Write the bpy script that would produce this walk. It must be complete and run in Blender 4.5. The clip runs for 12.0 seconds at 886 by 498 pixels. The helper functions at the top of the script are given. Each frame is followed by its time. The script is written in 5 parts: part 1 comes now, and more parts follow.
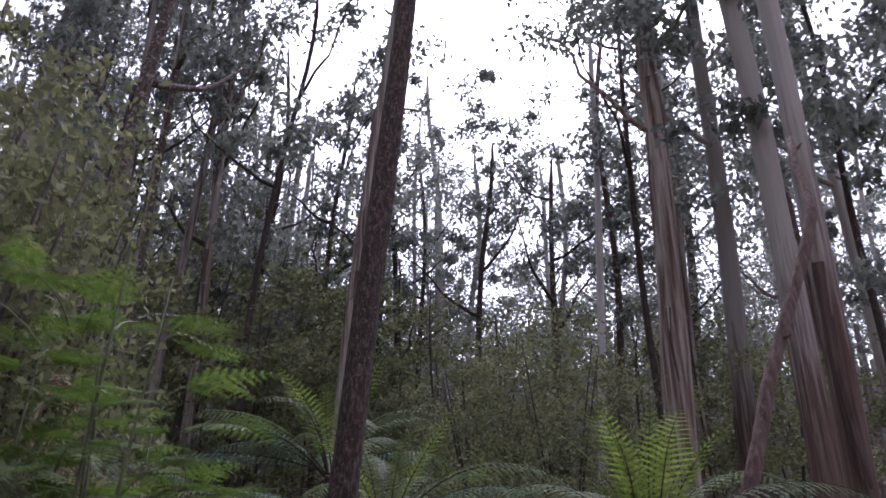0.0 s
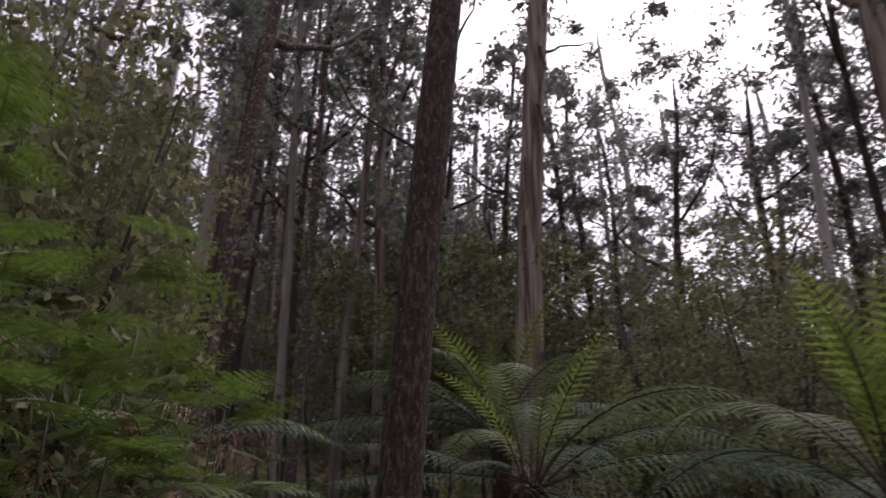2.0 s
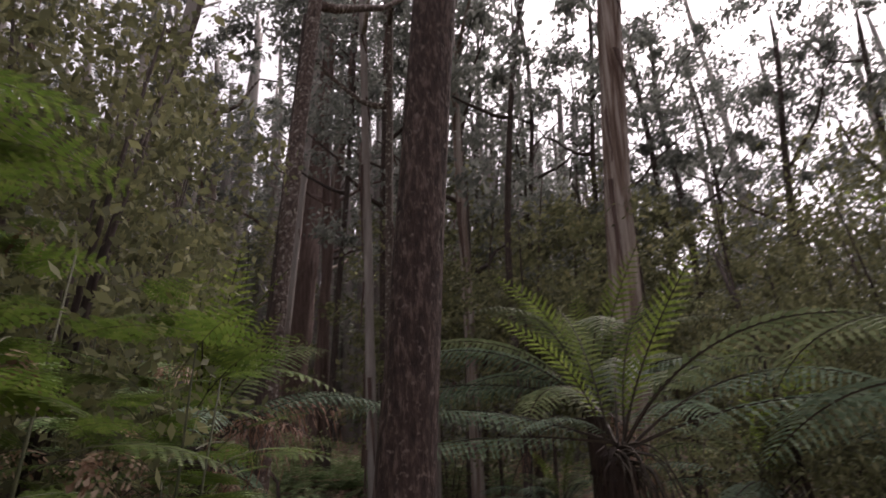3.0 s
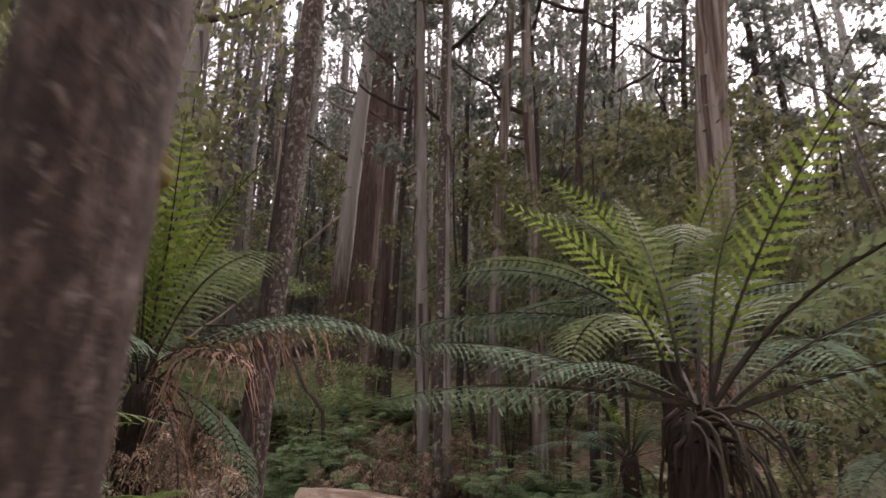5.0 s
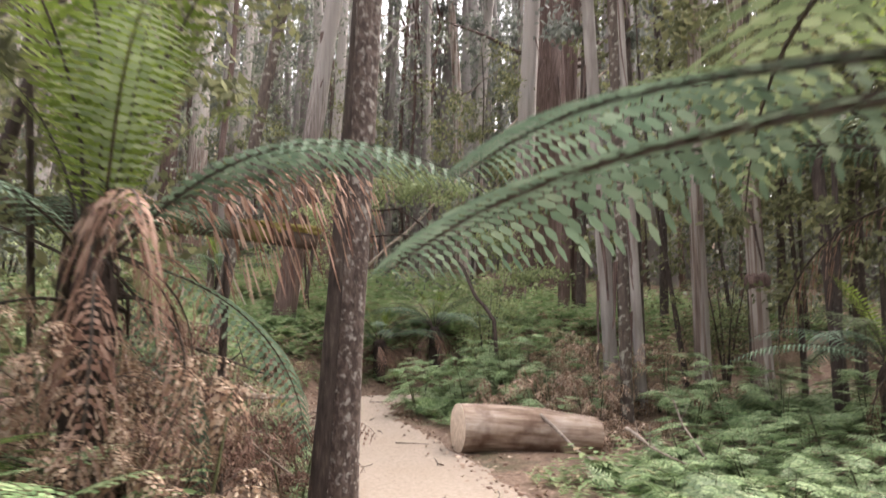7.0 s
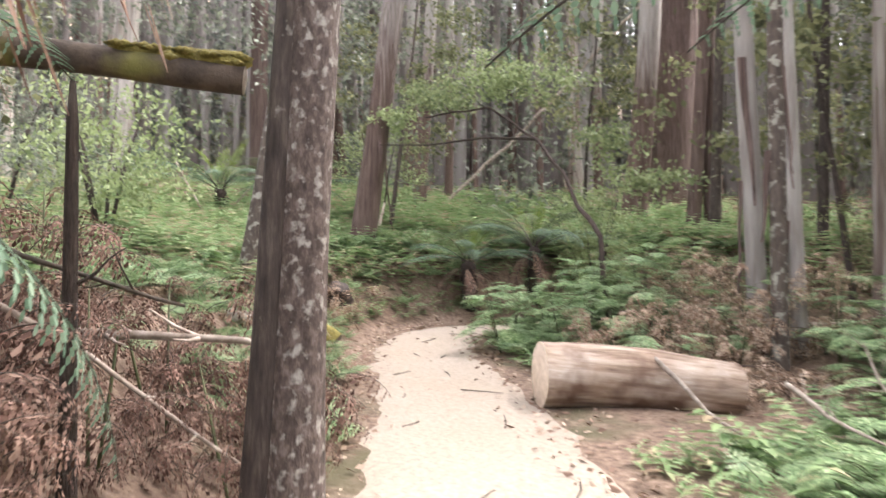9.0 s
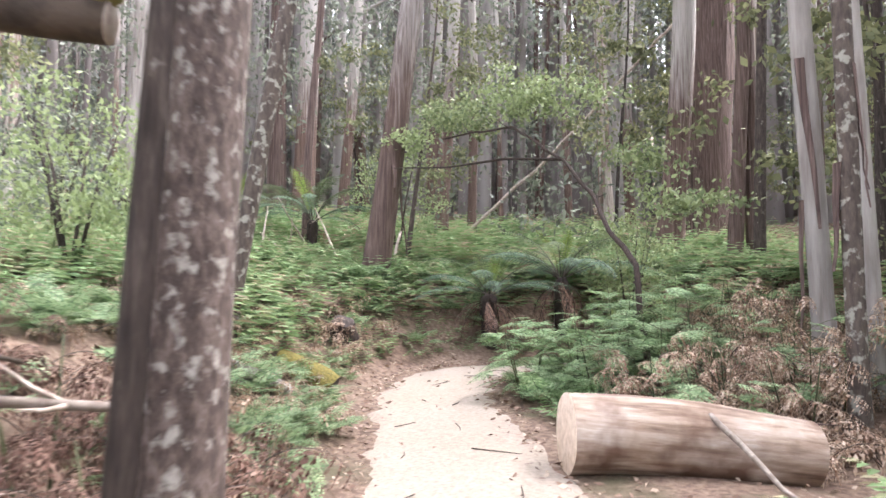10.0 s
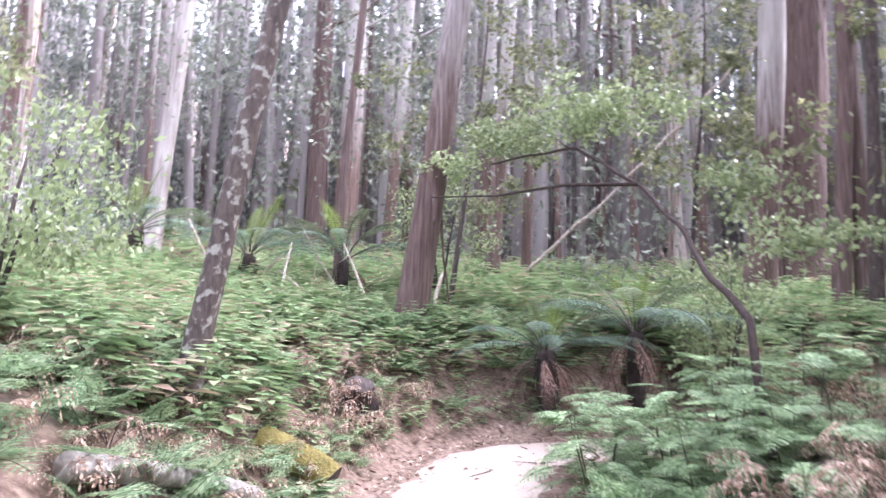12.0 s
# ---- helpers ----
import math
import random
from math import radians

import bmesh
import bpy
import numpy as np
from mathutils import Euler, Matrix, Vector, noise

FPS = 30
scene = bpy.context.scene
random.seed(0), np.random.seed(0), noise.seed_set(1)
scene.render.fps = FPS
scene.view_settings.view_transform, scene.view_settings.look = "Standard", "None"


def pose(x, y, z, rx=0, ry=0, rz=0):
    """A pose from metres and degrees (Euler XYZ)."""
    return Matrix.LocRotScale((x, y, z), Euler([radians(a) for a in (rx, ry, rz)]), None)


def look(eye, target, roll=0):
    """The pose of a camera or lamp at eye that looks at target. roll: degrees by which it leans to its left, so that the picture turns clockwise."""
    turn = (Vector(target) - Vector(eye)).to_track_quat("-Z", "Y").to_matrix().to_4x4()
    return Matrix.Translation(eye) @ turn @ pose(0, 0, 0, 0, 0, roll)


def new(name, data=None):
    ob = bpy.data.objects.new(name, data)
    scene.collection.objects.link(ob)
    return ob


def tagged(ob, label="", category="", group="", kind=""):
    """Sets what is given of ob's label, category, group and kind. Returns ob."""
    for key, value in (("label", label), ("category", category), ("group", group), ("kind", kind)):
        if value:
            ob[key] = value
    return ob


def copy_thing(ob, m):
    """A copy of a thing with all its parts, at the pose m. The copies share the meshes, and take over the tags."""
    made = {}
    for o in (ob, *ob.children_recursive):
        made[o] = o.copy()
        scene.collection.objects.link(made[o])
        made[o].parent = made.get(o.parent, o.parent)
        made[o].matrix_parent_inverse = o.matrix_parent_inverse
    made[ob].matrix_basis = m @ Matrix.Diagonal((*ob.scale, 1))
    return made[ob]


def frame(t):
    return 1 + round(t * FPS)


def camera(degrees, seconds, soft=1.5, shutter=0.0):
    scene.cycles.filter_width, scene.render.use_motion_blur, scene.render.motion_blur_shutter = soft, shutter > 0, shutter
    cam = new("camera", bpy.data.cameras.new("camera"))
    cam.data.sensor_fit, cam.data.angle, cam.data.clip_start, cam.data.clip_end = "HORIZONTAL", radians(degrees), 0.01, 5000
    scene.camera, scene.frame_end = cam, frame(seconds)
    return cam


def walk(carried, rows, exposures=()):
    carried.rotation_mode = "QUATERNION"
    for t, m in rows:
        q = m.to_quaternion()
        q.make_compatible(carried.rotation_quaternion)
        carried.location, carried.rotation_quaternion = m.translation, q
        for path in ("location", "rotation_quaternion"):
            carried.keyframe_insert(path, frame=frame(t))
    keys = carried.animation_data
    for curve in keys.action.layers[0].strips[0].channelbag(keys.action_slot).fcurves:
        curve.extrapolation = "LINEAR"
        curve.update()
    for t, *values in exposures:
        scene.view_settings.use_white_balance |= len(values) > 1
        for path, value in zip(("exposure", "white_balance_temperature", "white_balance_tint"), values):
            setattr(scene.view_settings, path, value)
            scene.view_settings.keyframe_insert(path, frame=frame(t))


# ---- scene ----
cam = camera(65.30, 12.0, soft=1.5, shutter=0.5)
PATH = [
    (0.0, pose(-2.804, -2.665, 1.726, 112.33, -0.43, -31.92)),
    (0.5, pose(-2.493, -2.370, 1.642, 112.44, -2.44, -29.74)),
    (1.0, pose(-2.062, -2.086, 1.569, 113.30, -1.41, -23.45)),
    (1.5, pose(-1.753, -1.800, 1.480, 112.43, 0.09, -21.34)),
    (2.0, pose(-1.367, -1.415, 1.416, 111.60, -0.11, -13.94)),
    (2.5, pose(-1.102, -1.027, 1.362, 111.63, -0.98, -10.72)),
    (3.0, pose(-0.809, -0.567, 1.334, 110.57, 1.63, -4.53)),
    (3.5, pose(-0.600, -0.142, 1.413, 109.19, 0.24, -1.59)),
    (4.0, pose(-0.448, 0.281, 1.489, 107.66, -0.00, -0.50)),
    (4.5, pose(-0.327, 0.727, 1.549, 106.19, -0.08, 0.12)),
    (5.0, pose(-0.205, 1.223, 1.588, 104.95, -0.94, 1.65)),
    (5.5, pose(-0.047, 1.807, 1.552, 104.12, -1.43, 5.48)),
    (6.0, pose(0.136, 2.295, 1.520, 102.47, -0.60, 10.57)),
    (6.5, pose(0.219, 2.887, 1.495, 101.62, -0.34, 17.24)),
    (7.0, pose(0.269, 3.547, 1.470, 98.18, 0.08, 19.40)),
    (7.5, pose(0.251, 4.217, 1.477, 95.10, 0.02, 21.41)),
    (8.0, pose(0.174, 4.882, 1.474, 92.80, -0.00, 23.58)),
    (8.5, pose(0.044, 5.527, 1.445, 91.68, 0.02, 26.20)),
    (9.0, pose(-0.130, 6.135, 1.401, 92.17, 0.10, 29.58)),
    (9.5, pose(-0.338, 6.681, 1.413, 94.68, -0.36, 34.01)),
    (10.0, pose(-0.541, 7.277, 1.431, 94.82, -0.01, 31.98)),
    (10.5, pose(-0.781, 7.810, 1.515, 95.42, -3.86, 33.31)),
    (11.0, pose(-1.048, 8.312, 1.569, 97.37, -1.67, 32.71)),
    (11.5, pose(-1.324, 8.798, 1.534, 98.60, 3.00, 34.52)),
    (12.0, pose(-1.633, 9.272, 1.623, 98.48, -1.21, 36.44)),
]
EXPOSURES = [(0.0, 0.97, 5700, 27), (1.0, 0.57, 5900, 27), (2.0, 0.4, 6450, 28), (3.0, 0.7, 6850, 27), (5.0, 1.5, 7000, 26), (6.0, 1.84, 6850, 22), (7.0, 2.72, 6800, 18), (9.0, 3.28, 6450, 15), (10.5, 3.58, 5920, 20), (12.0, 3.76, 5600, 29)]
walk(cam, PATH, EXPOSURES)

# ---- daylight: thin bright overcast ----
world = bpy.data.worlds.new("overcast_sky")
scene.world = world
world.use_nodes = True
wn, wl = world.node_tree.nodes, world.node_tree.links
sky = wn.new("ShaderNodeTexSky")
sky.sky_type, sky.sun_disc = "NISHITA", False
sky.sun_elevation, sky.sun_rotation = radians(58), radians(40)
sky.air_density, sky.dust_density = 1.0, 4.0
wash = wn.new("ShaderNodeHueSaturation")
wash.inputs["Saturation"].default_value = 0.22
wl.new(sky.outputs[0], wash.inputs["Color"])
wl.new(wash.outputs[0], wn["Background"].inputs["Color"])
wn["Background"].inputs["Strength"].default_value = 0.15
sun_data = bpy.data.lights.new("sun", "SUN")
sun_data.energy, sun_data.angle, sun_data.color = 1.5, radians(25), (1.0, 0.97, 0.92)
sun = new("sun", sun_data)
sun.matrix_world = look((0, 0, 0), (-math.sin(radians(40)) * math.cos(radians(58)), -math.cos(radians(40)) * math.cos(radians(58)), -math.sin(radians(58))))


# ---- materials ----
def material(name, stops, scale=(4, 4, 4), detail=6, rough=0.85, bump=0.3, dist=0.02, stain=(1, 1, 1), stain_scale=0.7, stain_mix=0.5,
             island=0.0, thin=0.0, vary=0.25, spots=None, split=None):
    """A noise-coloured surface. island: variation per leaf; thin: share of light let through; spots: (colour, scale, from, to); split: (colour, height, blend)."""
    m = bpy.data.materials.new(name)
    m.use_nodes = True
    n, l = m.node_tree.nodes, m.node_tree.links
    bsdf, out = n["Principled BSDF"], n["Material Output"]
    tc = n.new("ShaderNodeTexCoord")
    mp = n.new("ShaderNodeMapping")
    mp.inputs["Scale"].default_value = scale
    l.new(tc.outputs["Object"], mp.inputs["Vector"])
    no = n.new("ShaderNodeTexNoise")
    no.inputs["Detail"].default_value, no.inputs["Scale"].default_value, no.inputs["Roughness"].default_value = detail, 1.0, 0.62
    info = n.new("ShaderNodeObjectInfo")
    if island:
        geo = n.new("ShaderNodeNewGeometry")
        value = geo.outputs["Random Per Island"]
        add = n.new("ShaderNodeMixRGB")
        add.inputs[0].default_value = 1 - island
        l.new(value, add.inputs[1])
        l.new(mp.outputs[0], no.inputs["Vector"])
        l.new(no.outputs["Fac"], add.inputs[2])
        drive = add.outputs[0]
    else:
        l.new(mp.outputs[0], no.inputs["Vector"])
        drive = no.outputs["Fac"]
    ramp = n.new("ShaderNodeValToRGB")
    el = ramp.color_ramp.elements
    while len(el) < len(stops):
        el.new(0.5)
    for e, (p, c) in zip(el, stops):
        e.position, e.color = p, (*c, 1)
    l.new(drive, ramp.inputs[0])
    color = ramp.outputs[0]
    big = n.new("ShaderNodeTexNoise")
    big.inputs["Scale"].default_value, big.inputs["Detail"].default_value = stain_scale, 3
    shift = n.new("ShaderNodeVectorMath")
    l.new(tc.outputs["Object"], shift.inputs[0])
    far = n.new("ShaderNodeVectorMath")
    far.operation = "SCALE"
    far.inputs[0].default_value = (37, 53, 11)
    l.new(info.outputs["Random"], far.inputs["Scale"])
    l.new(far.outputs[0], shift.inputs[1])
    l.new(shift.outputs[0], big.inputs["Vector"])
    if split:
        tone, height, blend = split
        sep = n.new("ShaderNodeSeparateXYZ")
        l.new(tc.outputs["Object"], sep.inputs[0])
        wob = n.new("ShaderNodeMath")
        wob.operation = "MULTIPLY_ADD"
        l.new(no.outputs["Fac"], wob.inputs[0])
        wob.inputs[1].default_value = blend * 2.2
        l.new(sep.outputs["Z"], wob.inputs[2])
        rng = n.new("ShaderNodeMapRange")
        rng.inputs["From Min"].default_value, rng.inputs["From Max"].default_value = height + blend * 0.6, height + blend * 1.6
        l.new(wob.outputs[0], rng.inputs["Value"])
        mx = n.new("ShaderNodeMixRGB")
        l.new(rng.outputs[0], mx.inputs[0])
        l.new(color, mx.inputs[1])
        tint = n.new("ShaderNodeMixRGB")
        tint.blend_type = "MULTIPLY"
        tint.inputs[0].default_value = 0.35
        tint.inputs[1].default_value = (*tone, 1)
        l.new(no.outputs["Fac"], tint.inputs[2])
        l.new(tint.outputs[0], mx.inputs[2])
        color = mx.outputs[0]
    if spots:
        tone, sc, lo, hi = spots
        sp = n.new("ShaderNodeTexNoise")
        sp.inputs["Scale"].default_value, sp.inputs["Detail"].default_value = sc, 4
        l.new(shift.outputs[0], sp.inputs["Vector"])
        rs = n.new("ShaderNodeMapRange")
        rs.inputs["From Min"].default_value, rs.inputs["From Max"].default_value = lo, hi
        l.new(sp.outputs["Fac"], rs.inputs["Value"])
        ms = n.new("ShaderNodeMixRGB")
        l.new(rs.outputs[0], ms.inputs[0])
        l.new(color, ms.inputs[1])
        ms.inputs[2].default_value = (*tone, 1)
        color = ms.outputs[0]
    mul = n.new("ShaderNodeMixRGB")
    mul.blend_type = "MULTIPLY"
    fac = n.new("ShaderNodeMath")
    fac.operation = "MULTIPLY"
    fac.inputs[1].default_value = stain_mix
    l.new(big.outputs["Fac"], fac.inputs[0])
    l.new(fac.outputs[0], mul.inputs[0])
    l.new(color, mul.inputs[1])
    mul.inputs[2].default_value = (*stain, 1)
    hsv = n.new("ShaderNodeHueSaturation")
    val = n.new("ShaderNodeMapRange")
    val.inputs["To Min"].default_value, val.inputs["To Max"].default_value = 1 - vary, 1 + vary
    l.new(info.outputs["Random"], val.inputs["Value"])
    l.new(val.outputs[0], hsv.inputs["Value"])
    l.new(mul.outputs[0], hsv.inputs["Color"])
    l.new(hsv.outputs[0], bsdf.inputs["Base Color"])
    bsdf.inputs["Roughness"].default_value = rough
    bsdf.inputs["Specular IOR Level"].default_value = 0.3
    if bump:
        b = n.new("ShaderNodeBump")
        b.inputs["Strength"].default_value, b.inputs["Distance"].default_value = bump, dist
        l.new(no.outputs["Fac"], b.inputs["Height"])
        l.new(b.outputs[0], bsdf.inputs["Normal"])
    if thin:
        tr = n.new("ShaderNodeBsdfTranslucent")
        l.new(hsv.outputs[0], tr.inputs["Color"])
        mixs = n.new("ShaderNodeMixShader")
        mixs.inputs[0].default_value = thin
        l.new(bsdf.outputs[0], mixs.inputs[1])
        l.new(tr.outputs[0], mixs.inputs[2])
        l.new(mixs.outputs[0], out.inputs["Surface"])
    return m


BARK_DARK = material("bark_dark", [(0.3, (0.024, 0.018, 0.016)), (0.55, (0.06, 0.045, 0.038)), (0.75, (0.11, 0.088, 0.075))], (26, 26, 5), bump=0.9, dist=0.02,
                     spots=((0.26, 0.24, 0.21), 9.0, 0.66, 0.75))
BARK_NEAR = material("bark_near", [(0.3, (0.024, 0.017, 0.015)), (0.5, (0.06, 0.041, 0.035)), (0.66, (0.15, 0.112, 0.098))], (42, 42, 14), bump=1.0, dist=0.03,
                     spots=((0.19, 0.155, 0.135), 38.0, 0.58, 0.70))
BARK_MOTTLED = material("bark_mottled", [(0.3, (0.035, 0.025, 0.021)), (0.5, (0.085, 0.061, 0.052)), (0.72, (0.185, 0.147, 0.127))], (24, 24, 13), bump=0.8, dist=0.015,
                        spots=((0.31, 0.285, 0.255), 19.0, 0.54, 0.68))
BARK_PATCHED = material("bark_patched", [(0.3, (0.04, 0.03, 0.025)), (0.6, (0.095, 0.073, 0.06))], (20, 20, 6), bump=0.8, dist=0.015,
                        spots=((0.26, 0.25, 0.21), 11.0, 0.55, 0.64))
BARK_FIBRE = material("bark_fibre", [(0.3, (0.045, 0.028, 0.024)), (0.5, (0.098, 0.065, 0.056)), (0.7, (0.175, 0.125, 0.108))], (24, 24, 0.9), bump=1.0, dist=0.03)
BARK_HALF = material("bark_half", [(0.3, (0.055, 0.033, 0.027)), (0.5, (0.115, 0.075, 0.062)), (0.7, (0.19, 0.135, 0.112))], (22, 22, 0.7), bump=0.8, dist=0.03,
                     split=((0.40, 0.365, 0.34), 5.5, 3.0))
BARK_RIBBON = material("bark_ribbon", [(0.36, (0.085, 0.055, 0.043)), (0.47, (0.178, 0.136, 0.112)), (0.56, (0.297, 0.259, 0.23)), (0.7, (0.365, 0.332, 0.302))], (9, 9, 0.35),
                       bump=0.7, dist=0.03, split=((0.34, 0.32, 0.3), 16.0, 6.0))
BARK_PALE = material("bark_pale", [(0.3, (0.17, 0.15, 0.135)), (0.5, (0.3, 0.28, 0.26)), (0.7, (0.41, 0.39, 0.37))], (7, 7, 0.8), bump=0.25, stain=(0.55, 0.47, 0.42),
                     stain_scale=0.9, stain_mix=0.8)
BARK_BLEACHED = material("bark_bleached", [(0.3, (0.36, 0.34, 0.32)), (0.5, (0.5, 0.485, 0.465)), (0.7, (0.62, 0.61, 0.59))], (7, 7, 0.8), bump=0.25, stain=(0.7, 0.64, 0.6), stain_scale=0.9, stain_mix=0.5)
# distance haze is painted into this pale, low-contrast bark tone
BARK_FAR_HAZE = material("bark_far", [(0.2, (0.115, 0.098, 0.092)), (0.5, (0.18, 0.158, 0.15)), (0.85, (0.29, 0.268, 0.255))], (3, 3, 0.15), bump=0.4, island=0.65)
# grey-green leaf colour, lifted to include the veil of hazy air
LEAF_GUM_HAZE = material("leaf_gum", [(0.1, (0.09, 0.1, 0.088)), (0.5, (0.165, 0.182, 0.158)), (0.9, (0.26, 0.28, 0.245))], (0.6, 0.6, 0.6), rough=0.5, bump=0, island=0.7, thin=0.5)
LEAF_UNDER = material("leaf_under", [(0.1, (0.07, 0.075, 0.042)), (0.5, (0.145, 0.155, 0.08)), (0.85, (0.24, 0.245, 0.125)), (0.97, (0.3, 0.2, 0.11))], (0.8, 0.8, 0.8), rough=0.8, bump=0, island=0.7, thin=0.35)
LEAF_SCRUB = material("leaf_scrub", [(0.1, (0.07, 0.08, 0.058)), (0.5, (0.14, 0.155, 0.115)), (0.9, (0.24, 0.26, 0.2))], (0.6, 0.6, 0.6), rough=0.5, bump=0, island=0.7, thin=0.35)
LEAF_BRIGHT = material("leaf_bright", [(0.1, (0.12, 0.155, 0.075)), (0.5, (0.23, 0.28, 0.13)), (0.9, (0.37, 0.425, 0.22))], (2, 2, 2), rough=0.45, bump=0, island=0.7, thin=0.35)
FROND = material("frond_green", [(0.3, (0.06, 0.085, 0.04)), (0.55, (0.11, 0.14, 0.07)), (0.8, (0.18, 0.21, 0.12))], (7, 7, 7), rough=0.78, bump=0.1, island=0.35, thin=0.4)
FROND_YOUNG = material("frond_young", [(0.3, (0.085, 0.13, 0.024)), (0.55, (0.16, 0.22, 0.045)), (0.8, (0.25, 0.29, 0.09))], (7, 7, 7), rough=0.78, bump=0.1, island=0.35, thin=0.5)
FROND_BLUE = material("frond_bluegreen", [(0.3, (0.07, 0.115, 0.075)), (0.55, (0.13, 0.19, 0.13)), (0.8, (0.22, 0.28, 0.2))], (7, 7, 7), rough=0.78, bump=0.1, island=0.35, thin=0.35)
FROND_DEAD = material("frond_dead", [(0.25, (0.101, 0.051, 0.036)), (0.5, (0.216, 0.129, 0.094)), (0.8, (0.375, 0.264, 0.21))], (9, 9, 9), rough=0.9, bump=0.2, island=0.5, thin=0.25)
BRACKEN = material("bracken_green", [(0.2, (0.085, 0.145, 0.065)), (0.48, (0.21, 0.31, 0.145)), (0.72, (0.38, 0.475, 0.265)), (0.95, (0.53, 0.48, 0.33))], (5, 5, 5), rough=0.5, bump=0.1, island=0.5, thin=0.4)
BRACKEN_LIME = material("bracken_lime", [(0.2, (0.043, 0.082, 0.014)), (0.5, (0.085, 0.141, 0.024)), (0.8, (0.148, 0.195, 0.047))], (5, 5, 5), rough=0.5, bump=0.1, island=0.4, thin=0.45)
# redder than the other dead bracken; its darkness is fern shade put into the colour
BRACKEN_RUSSET_SHADED = material("bracken_russet", [(0.25, (0.06, 0.03, 0.022)), (0.5, (0.14, 0.08, 0.06)), (0.8, (0.27, 0.18, 0.14))], (9, 9, 9), rough=0.9, bump=0.2, island=0.5, thin=0.2)
BRACKEN_DEAD = material("bracken_dead", [(0.25, (0.16, 0.092, 0.06)), (0.5, (0.34, 0.235, 0.165)), (0.8, (0.58, 0.46, 0.36))], (9, 9, 9), rough=0.9, bump=0.2, island=0.5, thin=0.25)
STALK = material("fern_stalk", [(0.3, (0.02, 0.015, 0.011)), (0.7, (0.06, 0.046, 0.032))], (20, 20, 20), rough=0.7, bump=0.2)
STALK_GREEN = material("green_stalk", [(0.3, (0.035, 0.045, 0.018)), (0.7, (0.085, 0.09, 0.04))], (20, 20, 20), rough=0.6, bump=0.1)
FIBRE = material("fern_fibre", [(0.3, (0.016, 0.011, 0.009)), (0.6, (0.046, 0.031, 0.024)), (0.8, (0.11, 0.078, 0.06))], (40, 40, 9), bump=1.0, dist=0.03)
LITTER = material("leaf_litter", [(0.25, (0.075, 0.048, 0.034)), (0.45, (0.16, 0.11, 0.08)), (0.62, (0.27, 0.20, 0.155)), (0.8, (0.38, 0.31, 0.25))], (14, 14, 14), detail=10, bump=1.0, dist=0.03,
                  stain=(0.5, 0.42, 0.36), stain_scale=0.5, stain_mix=0.9, spots=((0.105, 0.095, 0.055), 1.1, 0.54, 0.68))
SAND = material("path_sand", [(0.25, (0.225, 0.183, 0.147)), (0.5, (0.33, 0.282, 0.235)), (0.75, (0.41, 0.362, 0.312))], (22, 22, 22), detail=10, bump=0.5, dist=0.01,
                stain=(0.78, 0.68, 0.58), stain_scale=0.6, stain_mix=0.8)
FLAKE = material("dry_leaves", [(0.1, (0.10, 0.058, 0.04)), (0.5, (0.25, 0.165, 0.12)), (0.9, (0.45, 0.36, 0.28))], (5, 5, 5), bump=0, island=0.85)
WOOD = material("barked_log", [(0.32, (0.16, 0.115, 0.09)), (0.46, (0.34, 0.27, 0.22)), (0.62, (0.52, 0.46, 0.41))], (1.3, 12, 12), bump=0.5, stain=(0.5, 0.38, 0.28), stain_scale=2.2, stain_mix=1.1, spots=((0.15, 0.095, 0.07), 2.0, 0.48, 0.64))
CUT = material("sawn_end", [(0.3, (0.38, 0.29, 0.215)), (0.6, (0.54, 0.44, 0.35)), (0.8, (0.63, 0.54, 0.45))], (3, 14, 14), bump=0.2)
MOSS_LOG = material("mossy_wood", [(0.3, (0.025, 0.018, 0.014)), (0.6, (0.075, 0.054, 0.04))], (9, 9, 9), bump=0.8, dist=0.02, spots=((0.13, 0.12, 0.035), 2.2, 0.55, 0.66))
MOSS = material("moss", [(0.3, (0.075, 0.06, 0.015)), (0.55, (0.165, 0.135, 0.036)), (0.8, (0.28, 0.23, 0.075))], (40, 40, 40), bump=1.0, dist=0.02)
DEAD_WOOD = material("dead_wood", [(0.3, (0.16, 0.12, 0.095)), (0.55, (0.32, 0.265, 0.22)), (0.75, (0.50, 0.45, 0.39))], (14, 14, 14), bump=0.5, dist=0.01)
LICHEN_LOG = material("lichen_log", [(0.3, (0.12, 0.095, 0.08)), (0.5, (0.24, 0.215, 0.185)), (0.7, (0.45, 0.43, 0.39))], (14, 14, 14), bump=0.6, dist=0.02)


# ---- mesh helpers ----
def mesh_object(name, verts, faces, mats, parent=None, label="", index=None, smooth=True):
    me = bpy.data.meshes.new(name)
    me.from_pydata([tuple(v) for v in verts], [], [tuple(f) for f in faces])
    for m in mats:
        me.materials.append(m)
    if index is not None:
        me.polygons.foreach_set("material_index", np.asarray(index, dtype=np.int32))
    me.polygons.foreach_set("use_smooth", [smooth] * len(me.polygons))
    me.update()
    ob = new(name, me)
    ob.parent = parent
    return tagged(ob, label)


def share(name, me, parent, m, label=""):
    ob = new(name, me)
    ob.parent, ob.matrix_local = parent, m
    return tagged(ob, label)


def thing(name, label, category, at=(0, 0, 0), group="", turn=0.0):
    ob = new(name)
    ob.matrix_world = pose(*at, 0, 0, turn)
    return tagged(ob, label, category, group)


